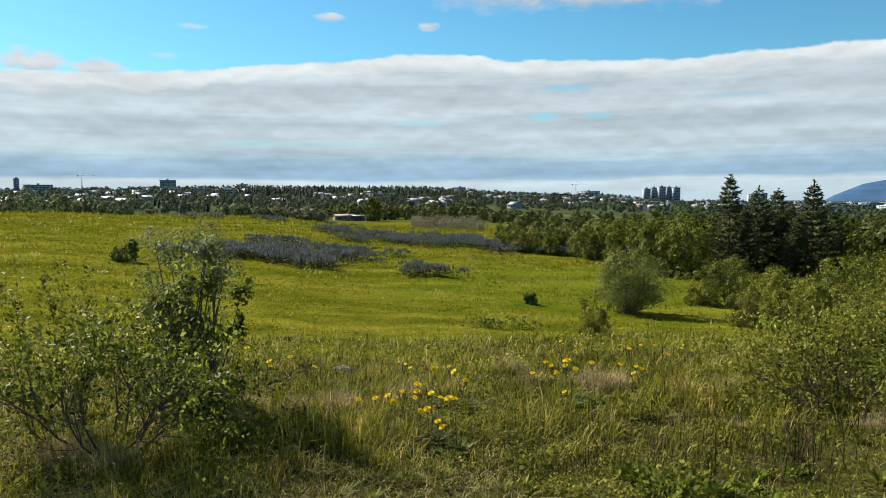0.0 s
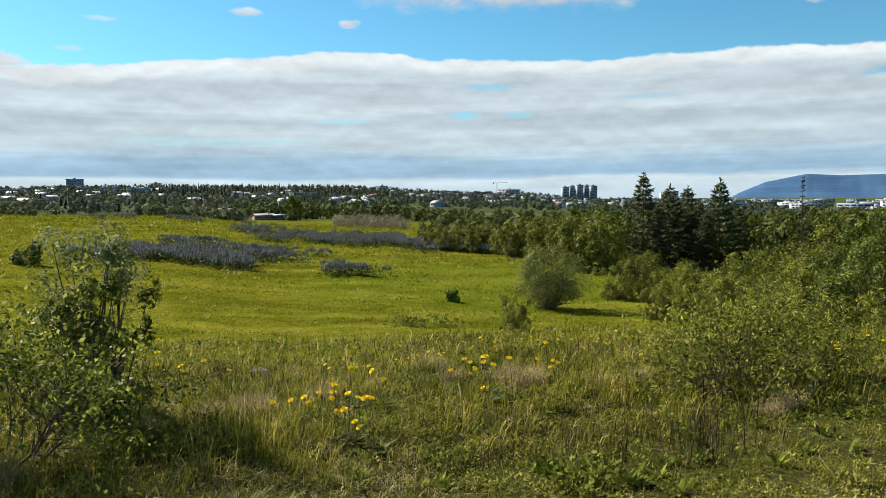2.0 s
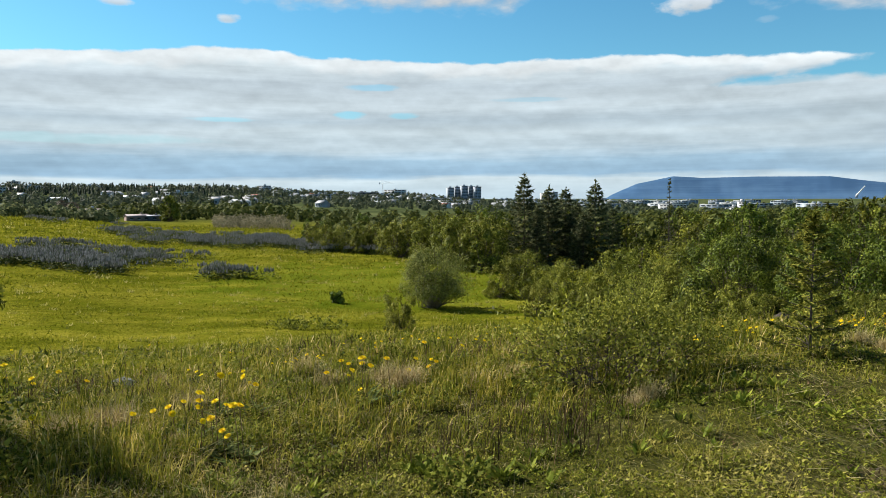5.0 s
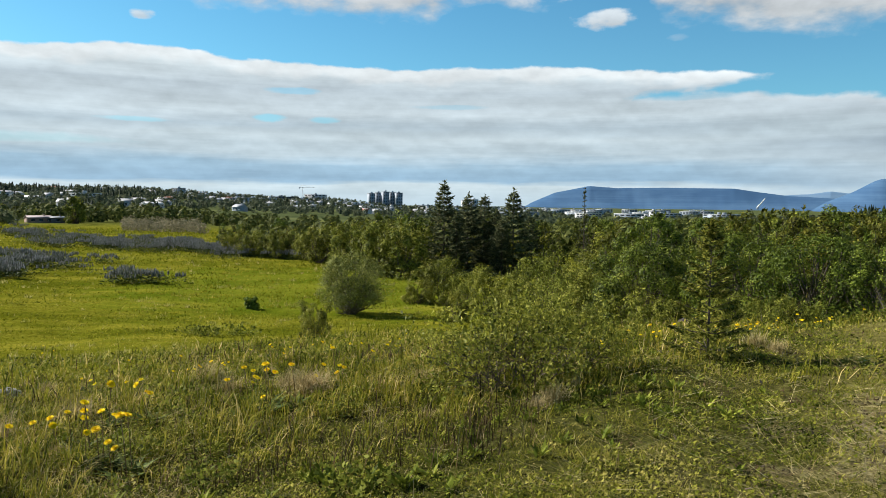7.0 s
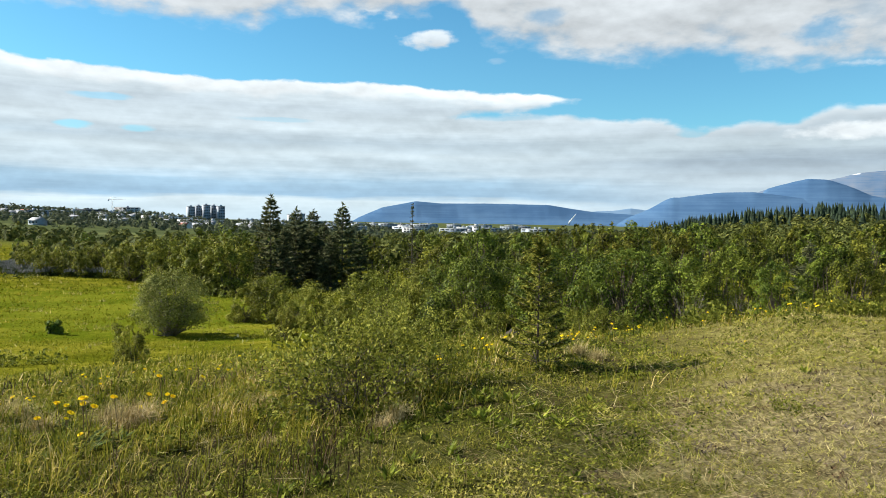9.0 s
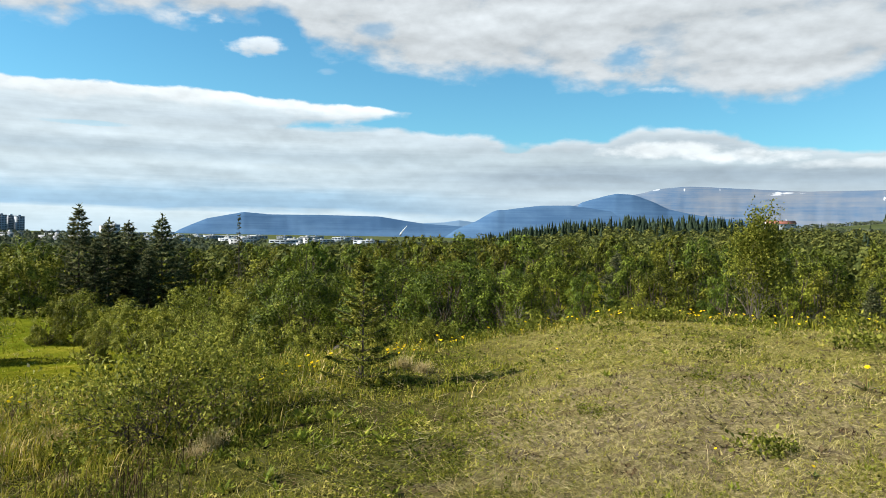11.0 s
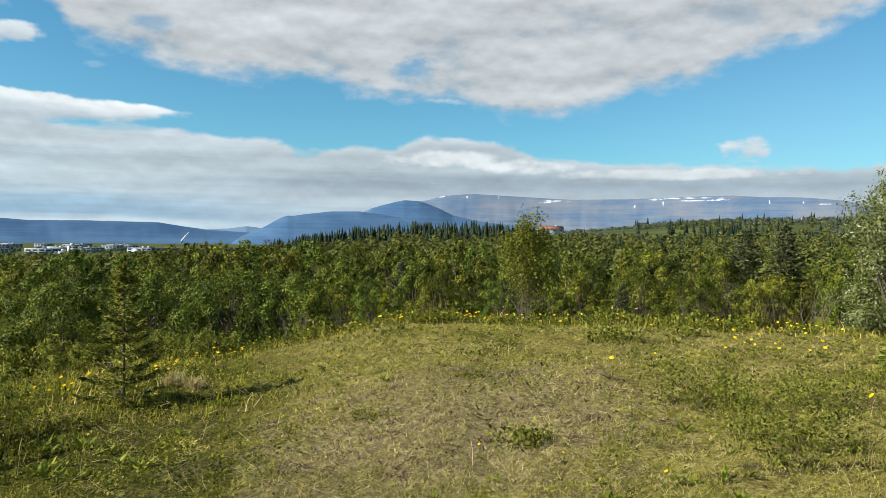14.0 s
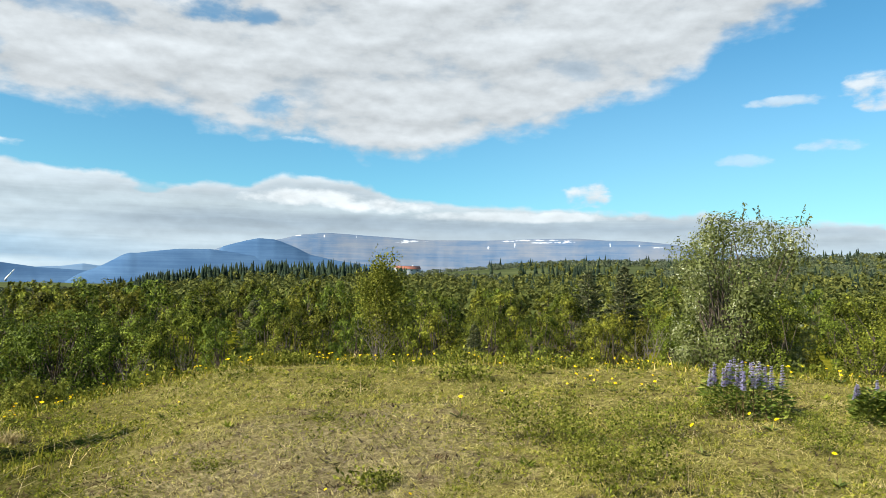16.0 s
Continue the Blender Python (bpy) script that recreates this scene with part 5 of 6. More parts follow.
def build_grass():
    near, right = (-46, 122, 2.7, 15.5), (28, 122, 2.7, 15.5)
    carpet("herb_carpet", "close cover of small green herb leaves in the turf", SHORT_GRASS, 28, 240000, near, lambda r: 0.011 + 0.0026 * r, lambda x, y, r: 0.02 + 0.05 * hummock(x, y) + 0.05 * tallness(x, y), lambda x, y: (1 - 0.92 * bleached(x, y)) * (1 - worn(x, y)) * (1 - bald(x, y)) * np.clip(2.6 * patchy(x * 2.2, y * 2.2) - 0.5, 0.12, 1), aspect=0.75)
    carpet("thatch", "pale dry thatch on the knoll's worn top", PALE_GRASS, 29, 100000, right, lambda r: 0.025 + 0.006 * r, lambda x, y, r: 0.015 + 0.03 * tallness(x, y), lambda x, y: np.maximum(bleached(x, y), worn(x, y)) * (1 - bald(x, y)), aspect=0.09)
    carpet("brown_thatch", "brown dead grass between the tussocks", STRAW, 30, 45000, (-46, 30, 2.7, 12.0), lambda r: 0.02 + 0.005 * r, lambda x, y, r: 0.01 + 0.03 * hummock(x, y), lambda x, y: 0.25 + 0.75 * patchy(x * 1.1 + 5, y * 1.1), aspect=0.08)
    sward("turf_grass", "short cropped green grass of the knoll", SHORT_GRASS, 21, 300000, near, lambda x, y, r: 0.04 + 0.06 * hummock(x, y), lambda r: 0.0013 * r, 1.0, lambda x, y: (1 - 0.45 * tallness(x, y)) * (1 - 0.55 * bleached(x, y)) * (1 - 0.9 * worn(x, y)) * (1 - bald(x, y)), short=True)
    sward("pale_turf", "short bleached grass on the dry top of the knoll", PALE_GRASS, 27, 190000, right, lambda x, y, r: 0.025 + 0.035 * patchy(x * 1.5 + 2, y * 1.5), lambda r: 0.0010 * r, 1.1, lambda x, y: bleached(x, y) * (1 - worn(x, y)) * (1 - bald(x, y)), short=True)
    sward("rank_grass", "rank green grass with dry blades on the knoll", LUSH_GRASS, 22, 170000, (-46, 122, 3.0, 16.0), lambda x, y, r: 0.05 + 0.07 * tallness(x, y) + 0.22 * hummock(x, y), lambda r: 0.0015 * r, 1.0, lambda x, y: tallness(x, y) * (0.3 + 0.7 * hummock(x, y)) * (1 - 0.75 * np.clip((np.hypot(x, y) - 7.5) / 4, 0, 1) * (np.degrees(np.arctan2(x, y)) < 24)), clump=0.008, each=9)
    sward("dry_grass", "bleached dry grass stalks among the green", STRAW, 23, 50000, near, lambda x, y, r: 0.05 + 0.17 * tallness(x, y), lambda r: 0.0010 * r, 1.5, lambda x, y: 0.12 + 0.7 * patchy(x * 0.8 + 9, y * 0.8) ** 2 + 0.5 * (y > 0) * (x < 0) * (np.hypot(x, y) < 5.2), clump=0.006, each=12, short=True)
    sward("meadow_carpet", "yellow-green meadow sward in the hollow", MEADOW_GRASS, 24, 210000, (-44, 40, 8.0, 170.0), lambda x, y, r: 0.0022 * r + 0.0028 * r * patchy(x * 0.4, y * 0.4), lambda r: 0.0016 * r, 0.8, lambda x, y: (0.15 + 0.85 * patchy(x * 0.5, y * 0.9)) * ((np.hypot(x, y) > 12) | (np.degrees(np.arctan2(x, y)) < 22)), short=True)
    carpet("hay_mat", "flattened pale hay on the near turf", STRAW, 33, 22000, (-46, 4, 3.3, 4.9), lambda r: 0.07 + 0 * r, lambda x, y, r: 0.06 + 0 * r, lambda x, y: patchy(x * 1.9 + 1, y * 1.9), aspect=0.06, tilt=0.3)
    sward("hollow_grass", "grass on the shaded floor under the wood", LUSH_GRASS, 25, 12000, (36, 122, 15.5, 36.0), lambda x, y, r: 0.28 + 0 * r, lambda r: 0.012 + 0.0006 * r, 0.6)
    sward("trodden_turf", "short green turf underfoot and behind", SHORT_GRASS, 34, 42000, (-180, 180, 0.4, 12.0), lambda x, y, r: 0.03 + 0.04 * hummock(x, y), lambda r: 0.004 + 0.001 * r, 1.0, lambda x, y: (np.hypot(x, y) < 2.8) | (np.abs(np.degrees(np.arctan2(x, y)) - 38) > 84), short=True)
    carpet("leaf_litter", "brown scraps of dead grass and earth on the worn patch", TWIG, 35, 13000, (34, 110, 2.8, 11.0), lambda r: 0.022 + 0.005 * r, lambda x, y, r: 0.012 + 0 * r, lambda x, y: np.maximum(worn(x, y), 0.16 * patchy(x * 2.6, y * 2.6)), aspect=0.3, tilt=0.5)
    carpet("dead_patches", "dark brown dead patches in the dry turf", DARK_STALK, 42, 80000, (36, 114, 3.0, 12.5), lambda r: 0.012 + 0.0035 * r, lambda x, y, r: 0.012 + 0 * r, lambda x, y: bald(x, y) * (0.4 + 0.6 * worn(x, y)), aspect=0.4, tilt=0.5)
    sward("dry_stems", "thin dry grass stems standing over the short turf", STRAW, 36, 900, (-20, 112, 3.6, 11.5), lambda x, y, r: 0.2 + 0.1 * patchy(x, y), lambda r: 0.0022 + 0.0002 * r, 0.5, lambda x, y: 0.2 + 0.8 * patchy(x * 1.2, y * 1.2 + 3), each=4)
    rosettes("leaf_rosettes", "bright green rosettes of dandelion and dock leaves", HERB_LEAF, 37, 620, (-40, 46, 4.2, 9.5), 0.1, lambda x, y: np.clip(2.4 * patchy(x * 1.7 + 4, y * 1.7) - 0.7, 0, 1))
    rosettes("leaf_rosettes", "green rosettes of broad weed leaves in dry turf", HERB_LEAF, 38, 170, (46, 112, 3.2, 13.0), 0.085, lambda x, y: np.clip(2.4 * patchy(x * 1.3 + 8, y * 1.3) - 0.9, 0, 1) * (1 - worn(x, y)), 12)
    strewn("fallen_straw", "pale dead grass blades strewn over the turf", STRAW, 39, 9000, (-40, 60, 3.2, 9.0), 0.26, 0.0011, lambda x, y: np.clip(2.4 * patchy(x * 1.1 + 5, y * 1.1) - 0.6, 0.05, 1))
    strewn("fallen_straw", "short bleached straw strewn on the knoll's top", STRAW, 40, 8000, (40, 114, 3.2, 11.0), 0.15, 0.0006, lambda x, y: 0.25 + 0.75 * bleached(x, y))
    sward("meadow_tufts", "pale seeding grass tufts in the meadow", MEADOW_STRAW, 41, 26000, (-44, 32, 11.0, 120.0), lambda x, y, r: 0.004 * r + 0.06, lambda r: 0.0011 * r, 0.5, lambda x, y: np.clip(2.6 * patchy(x * 0.7 + 1, y * 0.5 + 3) - 1.0, 0.0, 1), clump=0.003, each=14, short=True)
    # dead weed stalks along the brow
    sward("dead_stalks", "dark brown dead weed stalks along the brow", DARK_STALK, 26, 6500, (-24, 30, 4.6, 12.0), lambda x, y, r: 0.16 + 0.16 * patchy(x, y), lambda r: 0.0012 * r, 0.7, lambda x, y: patchy(x * 1.4 + 2, y * 1.4) ** 2 * 0.9)


build_grass()


def build_tufts():
    """Bleached tufts that stand out from the green."""
    rng = np.random.default_rng(77)
    n = 420
    a, f = rng.uniform(0, 2 * np.pi, n), rng.uniform(0.2, 1.6, n)
    root = rng.normal(0, 0.09, (n, 3)) * [1, 1, 0]
    h = Heap()
    blades(h, root, unit(np.stack([np.cos(a) * f * 0.6, np.sin(a) * f * 0.6, np.ones(n)], 1)), np.stack([np.cos(a) * f, np.sin(a) * f, -0.5 * f], 1), rng.uniform(0.16, 0.4, n), 0.006)
    ob = thing("straw_tuft", "bleached tuft of last year's dry grass", "grass", "straw tufts")
    part("foliage", h, STRAW, ob)
    one = Planter([ob], 1.0)
    for k, (b, r, s) in enumerate(((11.4, 7.3, 1.0), (10.2, 7.6, 0.9), (12.4, 7.6, 0.8), (-10.3, 6.2, 0.8), (-11.4, 6.4, 0.7), (-28.0, 5.2, 0.8), (-30.5, 5.5, 0.8), (3.9, 9.0, 0.9), (31.1, 6.2, 0.6), (-5.0, 6.9, 0.7), (5.5, 7.8, 0.7), (17.5, 7.0, 0.6), (20.5, 7.4, 0.7), (47.0, 9.6, 0.6), (45.5, 9.9, 0.7))):
        one.set(0, b, r, s, 60 * k)
    for k in range(14):
        one.set(0, rng.uniform(-34, 36), rng.uniform(5.5, 9.5), rng.uniform(0.3, 0.6), 47 * k)


build_tufts()

# ---- flowers ----


def dandelion(seed, tall):
    rng = np.random.default_rng(seed)
    ob = thing("dandelion", "yellow dandelion in full bloom on a bare stem", "flower", "dandelions")
    bow = rng.normal(0, 0.02, 2)
    mid, top = np.array([bow[0], bow[1], tall * 0.55]), np.array([bow[0] * 2.2, bow[1] * 2.2, tall])
    h = Heap()
    tubes(h, [(np.array([0, 0, -0.03]), mid, 0.0028, 0.0026), (mid, top, 0.0026, 0.0024)], 5)
    part("stem", h, STALK, ob)
    h = Heap()
    tip = Matrix.Rotation(radians(rng.uniform(20, 50)), 3, "X")
    axis = np.array(tip @ Vector((0, 0, 1)))
    for ring, (n, rad, lift) in enumerate(((18, 0.029, 0.1), (15, 0.023, 0.4), (10, 0.016, 1.0))):
        a = 2 * np.pi * (np.arange(n) + 0.5 * ring) / n + rng.normal(0, 0.05, n)
        way = unit(np.stack([np.cos(a), np.sin(a), lift + 0 * a], 1))
        way = way @ np.array(tip).T
        leaves(h, top + way * 0.002, way, np.tile(axis, (n, 1)), rad, 0.012)
    part("flower_head", h, DANDELION_PETAL, ob)
    n = 9
    a = rng.uniform(0, 2 * np.pi, n)
    h = Heap()
    leaves(h, np.zeros((n, 3)), unit(np.stack([np.cos(a), np.sin(a), 0.45 + 0 * a], 1)), np.tile([[0, 0, 1.0]], (n, 1)), rng.uniform(0.1, 0.2, n), 0.035, 0.2)
    part("leaf_rosette", h, LUPIN_LEAF, ob)
    return ob


def build_dandelions():
    rng = np.random.default_rng(31)
    models = Planter([dandelion(400 + k, t) for k, t in enumerate((0.30, 0.34, 0.24, 0.14))], 1.0)
    spots = []
    # clusters: bearing, distance, how many, spread
    for b, r, n, s in ((-5.4, 5.45, 6, 0.28), (-2.2, 5.25, 5, 0.25), (-4.8, 5.9, 3, 0.2), (-8.6, 5.8, 2, 0.2), (-1.6, 6.4, 3, 0.3), (-16.5, 6.2, 2, 0.2), (4.0, 9.5, 10, 0.42), (7.6, 6.7, 8, 0.3), (7.5, 7.7, 4, 0.35), (13.0, 7.7, 6, 0.3), (-18.6, 9.6, 6, 0.5), (-15.5, 8.6, 5, 0.6), (38.0, 10.1, 8, 0.4), (35.6, 9.5, 5, 0.35), (33.0, 9.8, 4, 0.4), (45.3, 12.0, 9, 0.35), (49.2, 13.2, 12, 0.45), (44.5, 10.4, 4, 0.3), (65.0, 13.6, 16, 0.8), (68.5, 13.9, 9, 0.6), (61.5, 13.9, 8, 0.6), (72.0, 14.1, 9, 0.6), (76.0, 14.0, 9, 0.9), (81.0, 14.0, 8, 0.9), (86.0, 13.8, 8, 0.8), (88.8, 11.2, 8, 0.4), (93.6, 10.4, 3, 0.4), (92.0, 13.5, 8, 0.8), (104.0, 13.5, 7, 0.9), (56.0, 13.8, 8, 0.7), (0.0, 9.5, 8, 1.2), (10.0, 10.0, 10, 1.2), (16.0, 10.2, 6, 1.0)):
        for _ in range(n):
            x, y, _z = spot(b, r)
            spots.append((x + rng.normal(0, s * 0.6), y + rng.normal(0, s * 0.5)))
    for _ in range(45):
        bb = rng.uniform(47, 112)
        x, y, _z = spot(bb, np.interp(bb, [30, 45, 64, 110], [12.5, 13.2, 14.2, 14.4]) + rng.normal(-0.4, 0.7))
        spots.append((x, y))
    few = {}
    for b, r in ((105.7, 6.5), (69.6, 5.4), (75.9, 5.3), (83.7, 4.9), (82.0, 9.0), (79.0, 8.2), (97.0, 7.0), (-18.6, 5.4), (57.5, 10.0), (87.0, 10.0), (100.5, 8.4), (101.5, 8.6)):
        x, y, _z = spot(b, r)
        spots.append((x, y))
        few[len(spots) - 1] = 0.5 if r < 6 else 0.8
    for _ in range(24):
        bx, by = scatter(rng, 1, -24, 22, 9.0, 27.0, 1.0)
        spots.append((float(bx[0]), float(by[0])))
    for k, (x, y) in enumerate(spots):
        b, r = math.degrees(math.atan2(x, y)), math.hypot(x, y)
        models.set(int(rng.integers(0, 4)) if r < 9 else int(rng.integers(2, 4)), b, r, (rng.uniform(0.85, 1.3) if r < 9 else rng.uniform(0.6, 0.95)) * few.get(k, 1.0), -b + rng.uniform(-70, 70))


build_dandelions()


def lupin_plant(h_leaf, spikes, rng, x, y, z, tall, wide, n_leaf, leaf, n_spike, petal, rings):
    a, f = rng.uniform(0, 2 * np.pi, n_leaf), rng.random(n_leaf)
    p = np.stack([x + np.cos(a) * wide * 0.5 * np.sqrt(f), y + np.sin(a) * wide * 0.5 * np.sqrt(f), z + tall * 0.66 * rng.random(n_leaf) * (1 - 0.4 * f)], 1)
    w = unit(np.stack([np.cos(a), np.sin(a), rng.uniform(-0.1, 0.6, n_leaf)], 1))
    leaves(h_leaf, p, w, unit(rng.normal(0, 0.4, (n_leaf, 3)) + [0, 0, 1]), leaf, leaf * 0.45, 0.1)
    for _ in range(n_spike):
        a, f = rng.uniform(0, 2 * np.pi), math.sqrt(rng.random())
        foot = np.array([x + math.cos(a) * wide * 0.42 * f, y + math.sin(a) * wide * 0.42 * f, z + tall * 0.4])
        top = foot + [rng.normal(0, 0.02), rng.normal(0, 0.02), tall * rng.uniform(0.45, 0.62)]
        spikes.append((foot, top, petal, rings))


def spike_mesh(h, rng, foot, top, petal, rings):
    n = 7
    for k in range(rings):
        t = (k + 0.5) / rings
        c = foot + (top - foot) * (0.25 + 0.75 * t)
        a = 2 * np.pi * np.arange(n) / n + k
        w = unit(np.stack([np.cos(a), np.sin(a), 0.25 + 0 * a], 1))
        leaves(h, np.tile(c, (n, 1)), w, np.tile([[0, 0, 1.0]], (n, 1)), petal * (1.15 - 0.7 * t), petal * 0.75, 0.2)


def build_lupins():
    rng = np.random.default_rng(61)
    # clumps on the knoll, each spike a part
    for b, r, tall, wide, n_spike in ((99.6, 9.5, 0.66, 1.02, 27), (107.4, 9.8, 0.5, 0.4, 4)):
        ob = thing("lupin_clump", "leafy lupin clump with blue-violet flower spikes", "flower", "lupin clumps")
        h, spikes = Heap(), []
        lupin_plant(h, spikes, rng, 0, 0, 0, tall, wide, 700, 0.075, n_spike, 0.042, 15)
        lupin_plant(h, [], rng, 0, 0, tall * 0.2, tall, wide * 0.9, 900, 0.075, 0, 0.042, 15)
        part("foliage", h, NEAR_LUPIN_LEAF, ob)
        for s in spikes:
            hs = Heap()
            spike_mesh(hs, rng, *s)
            part("flower_spike", hs, LUPIN_BLOOM, ob)
            hs = Heap()
            tubes(hs, [(s[0] * [1, 1, 0], s[1], 0.004, 0.003)], 4)
            part("stem", hs, STALK, ob)
        plant(ob, b, r)
    # the lupin fields of the meadow: patches as bearing, distance, reach across, reach in depth, plants
    leafage, bloom = Heap(), Heap()
    for b, r, across, deep, n in ((-17.5, 66, 4.5, 6.5, 130), (-14.0, 63, 4.5, 7.0, 150), (-11.2, 60, 2.8, 4.5, 90), (-10.0, 72, 5.0, 6.0, 110), (-7.0, 68, 2.6, 3.0, 40), (-13.5, 78, 4.0, 5.0, 60), (-1.4, 55, 1.9, 1.2, 34), (-4.0, 60, 0.8, 0.9, 7), (-4.6, 100, 7, 12, 240), (0.5, 98, 6, 12, 260), (4.2, 92, 5, 8, 200), (7.2, 87, 4, 5, 120), (9.2, 83, 1.8, 2.5, 40), (-8.5, 122, 7, 14, 120), (-21.0, 68, 2.0, 2.0, 10), (-16.0, 140, 14, 8, 90)):
        heart = rng.normal(0, 0.5, (max(3, n // 9), 2))
        for k in range(int(n * 0.66)):
            u, v = heart[k % len(heart)] + rng.normal(0, 1.0, 2) / [across * 1.1, deep * 1.1]
            x0, y0, _z = spot(b, r)
            c, s = math.cos(radians(b)), math.sin(radians(b))
            x, y = x0 + u * across * c + v * deep * s, y0 - u * across * s + v * deep * c
            spikes = []
            big = rng.uniform(0.7, 1.15)
            lupin_plant(leafage, spikes, rng, x, y, float(land(x, y)), 1.05 * big, 1.5 * big, 44, 0.24, 11, 0.075, 4)
            for f, t, petal, rings in spikes:
                spike_mesh_far(bloom, rng, f, t)
    tagged(part("lupin_foliage", leafage, LUPIN_LEAF), "grey-green foliage of the lupin fields", "flower", kind="stuff")
    tagged(part("lupin_bloom", bloom, FIELD_BLOOM), "blue-violet bloom of the lupin fields", "flower", kind="stuff")


def spike_mesh_far(h, rng, foot, top):
    n = 3
    a = rng.uniform(0, np.pi) + np.arange(n) * np.pi / n
    face = np.stack([np.cos(a), np.sin(a), 0 * a], 1)
    way = unit(rng.normal(0, 0.12, (n, 3)) + [0, 0, 1])
    shards(h, np.tile(foot + (top - foot) * 0.35, (n, 1)), way, face, 0.3 * rng.uniform(0.7, 1.2, n), 0.14)


build_lupins()

# ---- far woods ----


def far_trees(name, label, mat, seed, b, r, tall, wide, n, leaf):
    """Many distant trees at once, each a crown of clumps."""
    rng = np.random.default_rng(seed)
    m = len(b)
    tall = np.broadcast_to(tall, m) * rng.uniform(0.65, 1.25, m)
    wide = np.broadcast_to(wide, m) * rng.uniform(0.75, 1.25, m)
    x, y = r * np.sin(np.radians(b)), r * np.cos(np.radians(b))
    z = land(x, y)
    t = rng.random((m, n))
    a = rng.uniform(0, 2 * np.pi, (m, n))
    reach = np.sqrt(np.clip(1 - (2 * t - 0.9) ** 2 / 1.21, 0, 1)) * (0.6 + 0.4 * rng.random((m, n)))
    face = np.stack([np.cos(a), np.sin(a), 2 * t - 0.5], -1)
    way = rng.normal(0, 1, (m, n, 3))
    way -= face * (way * face).sum(-1, keepdims=True) / (face * face).sum(-1, keepdims=True)
    p = np.stack([x[:, None] + np.cos(a) * reach * wide[:, None] / 2, y[:, None] + np.sin(a) * reach * wide[:, None] / 2, z[:, None] + tall[:, None] * (0.06 + 0.92 * t)], -1)
    face = unit(face + rng.normal(0, 0.35, face.shape))
    h = Heap()
    size = np.repeat(np.broadcast_to(leaf, m), n) * rng.uniform(0.6, 1.2, m * n)
    shards(h, p.reshape(-1, 3), unit(way).reshape(-1, 3), face.reshape(-1, 3), size, size * 0.8)
    tagged(part(name, h, mat), label, "trees", kind="stuff")


def far_conifers(name, label, mat, seed, b, r, tall, wide):
    """Many distant conifers, each of ragged tiers of boughs."""
    rng = np.random.default_rng(seed)
    m, tiers, n = len(b), 6, 7
    tall = np.broadcast_to(tall, m) * rng.uniform(0.6, 1.2, m)
    wide = np.broadcast_to(wide, m) * rng.uniform(0.75, 1.25, m)
    x, y = r * np.sin(np.radians(b)), r * np.cos(np.radians(b))
    z = land(x, y)
    h = Heap()
    for k in range(tiers):
        lo, hi = 0.04 + 0.80 * k / tiers, min(1.0, 0.04 + 0.80 * k / tiers + 0.36)
        a = 2 * np.pi * (np.arange(n)[None] + rng.random((m, n)) * 0.7) / n
        rad = (wide / 2)[:, None] * (1 - lo) ** 0.9 * rng.uniform(0.55, 1.15, (m, n))
        ring = np.stack([x[:, None] + np.cos(a) * rad, y[:, None] + np.sin(a) * rad, (z + tall * lo)[:, None] + rng.normal(0, 0.02, (m, n)) * tall[:, None]], -1)
        apex = np.stack([x, y, z + tall * hi], -1)[:, None]
        v = np.concatenate([apex, ring], 1)
        i = np.arange(n)
        f = np.stack([0 * i, 1 + i, 1 + (i + 1) % n], 1)
        h.put(v, (np.arange(m)[:, None, None] * (n + 1) + f[None]).reshape(-1, 3))
    tagged(part(name, h, mat), label, "trees", kind="stuff")


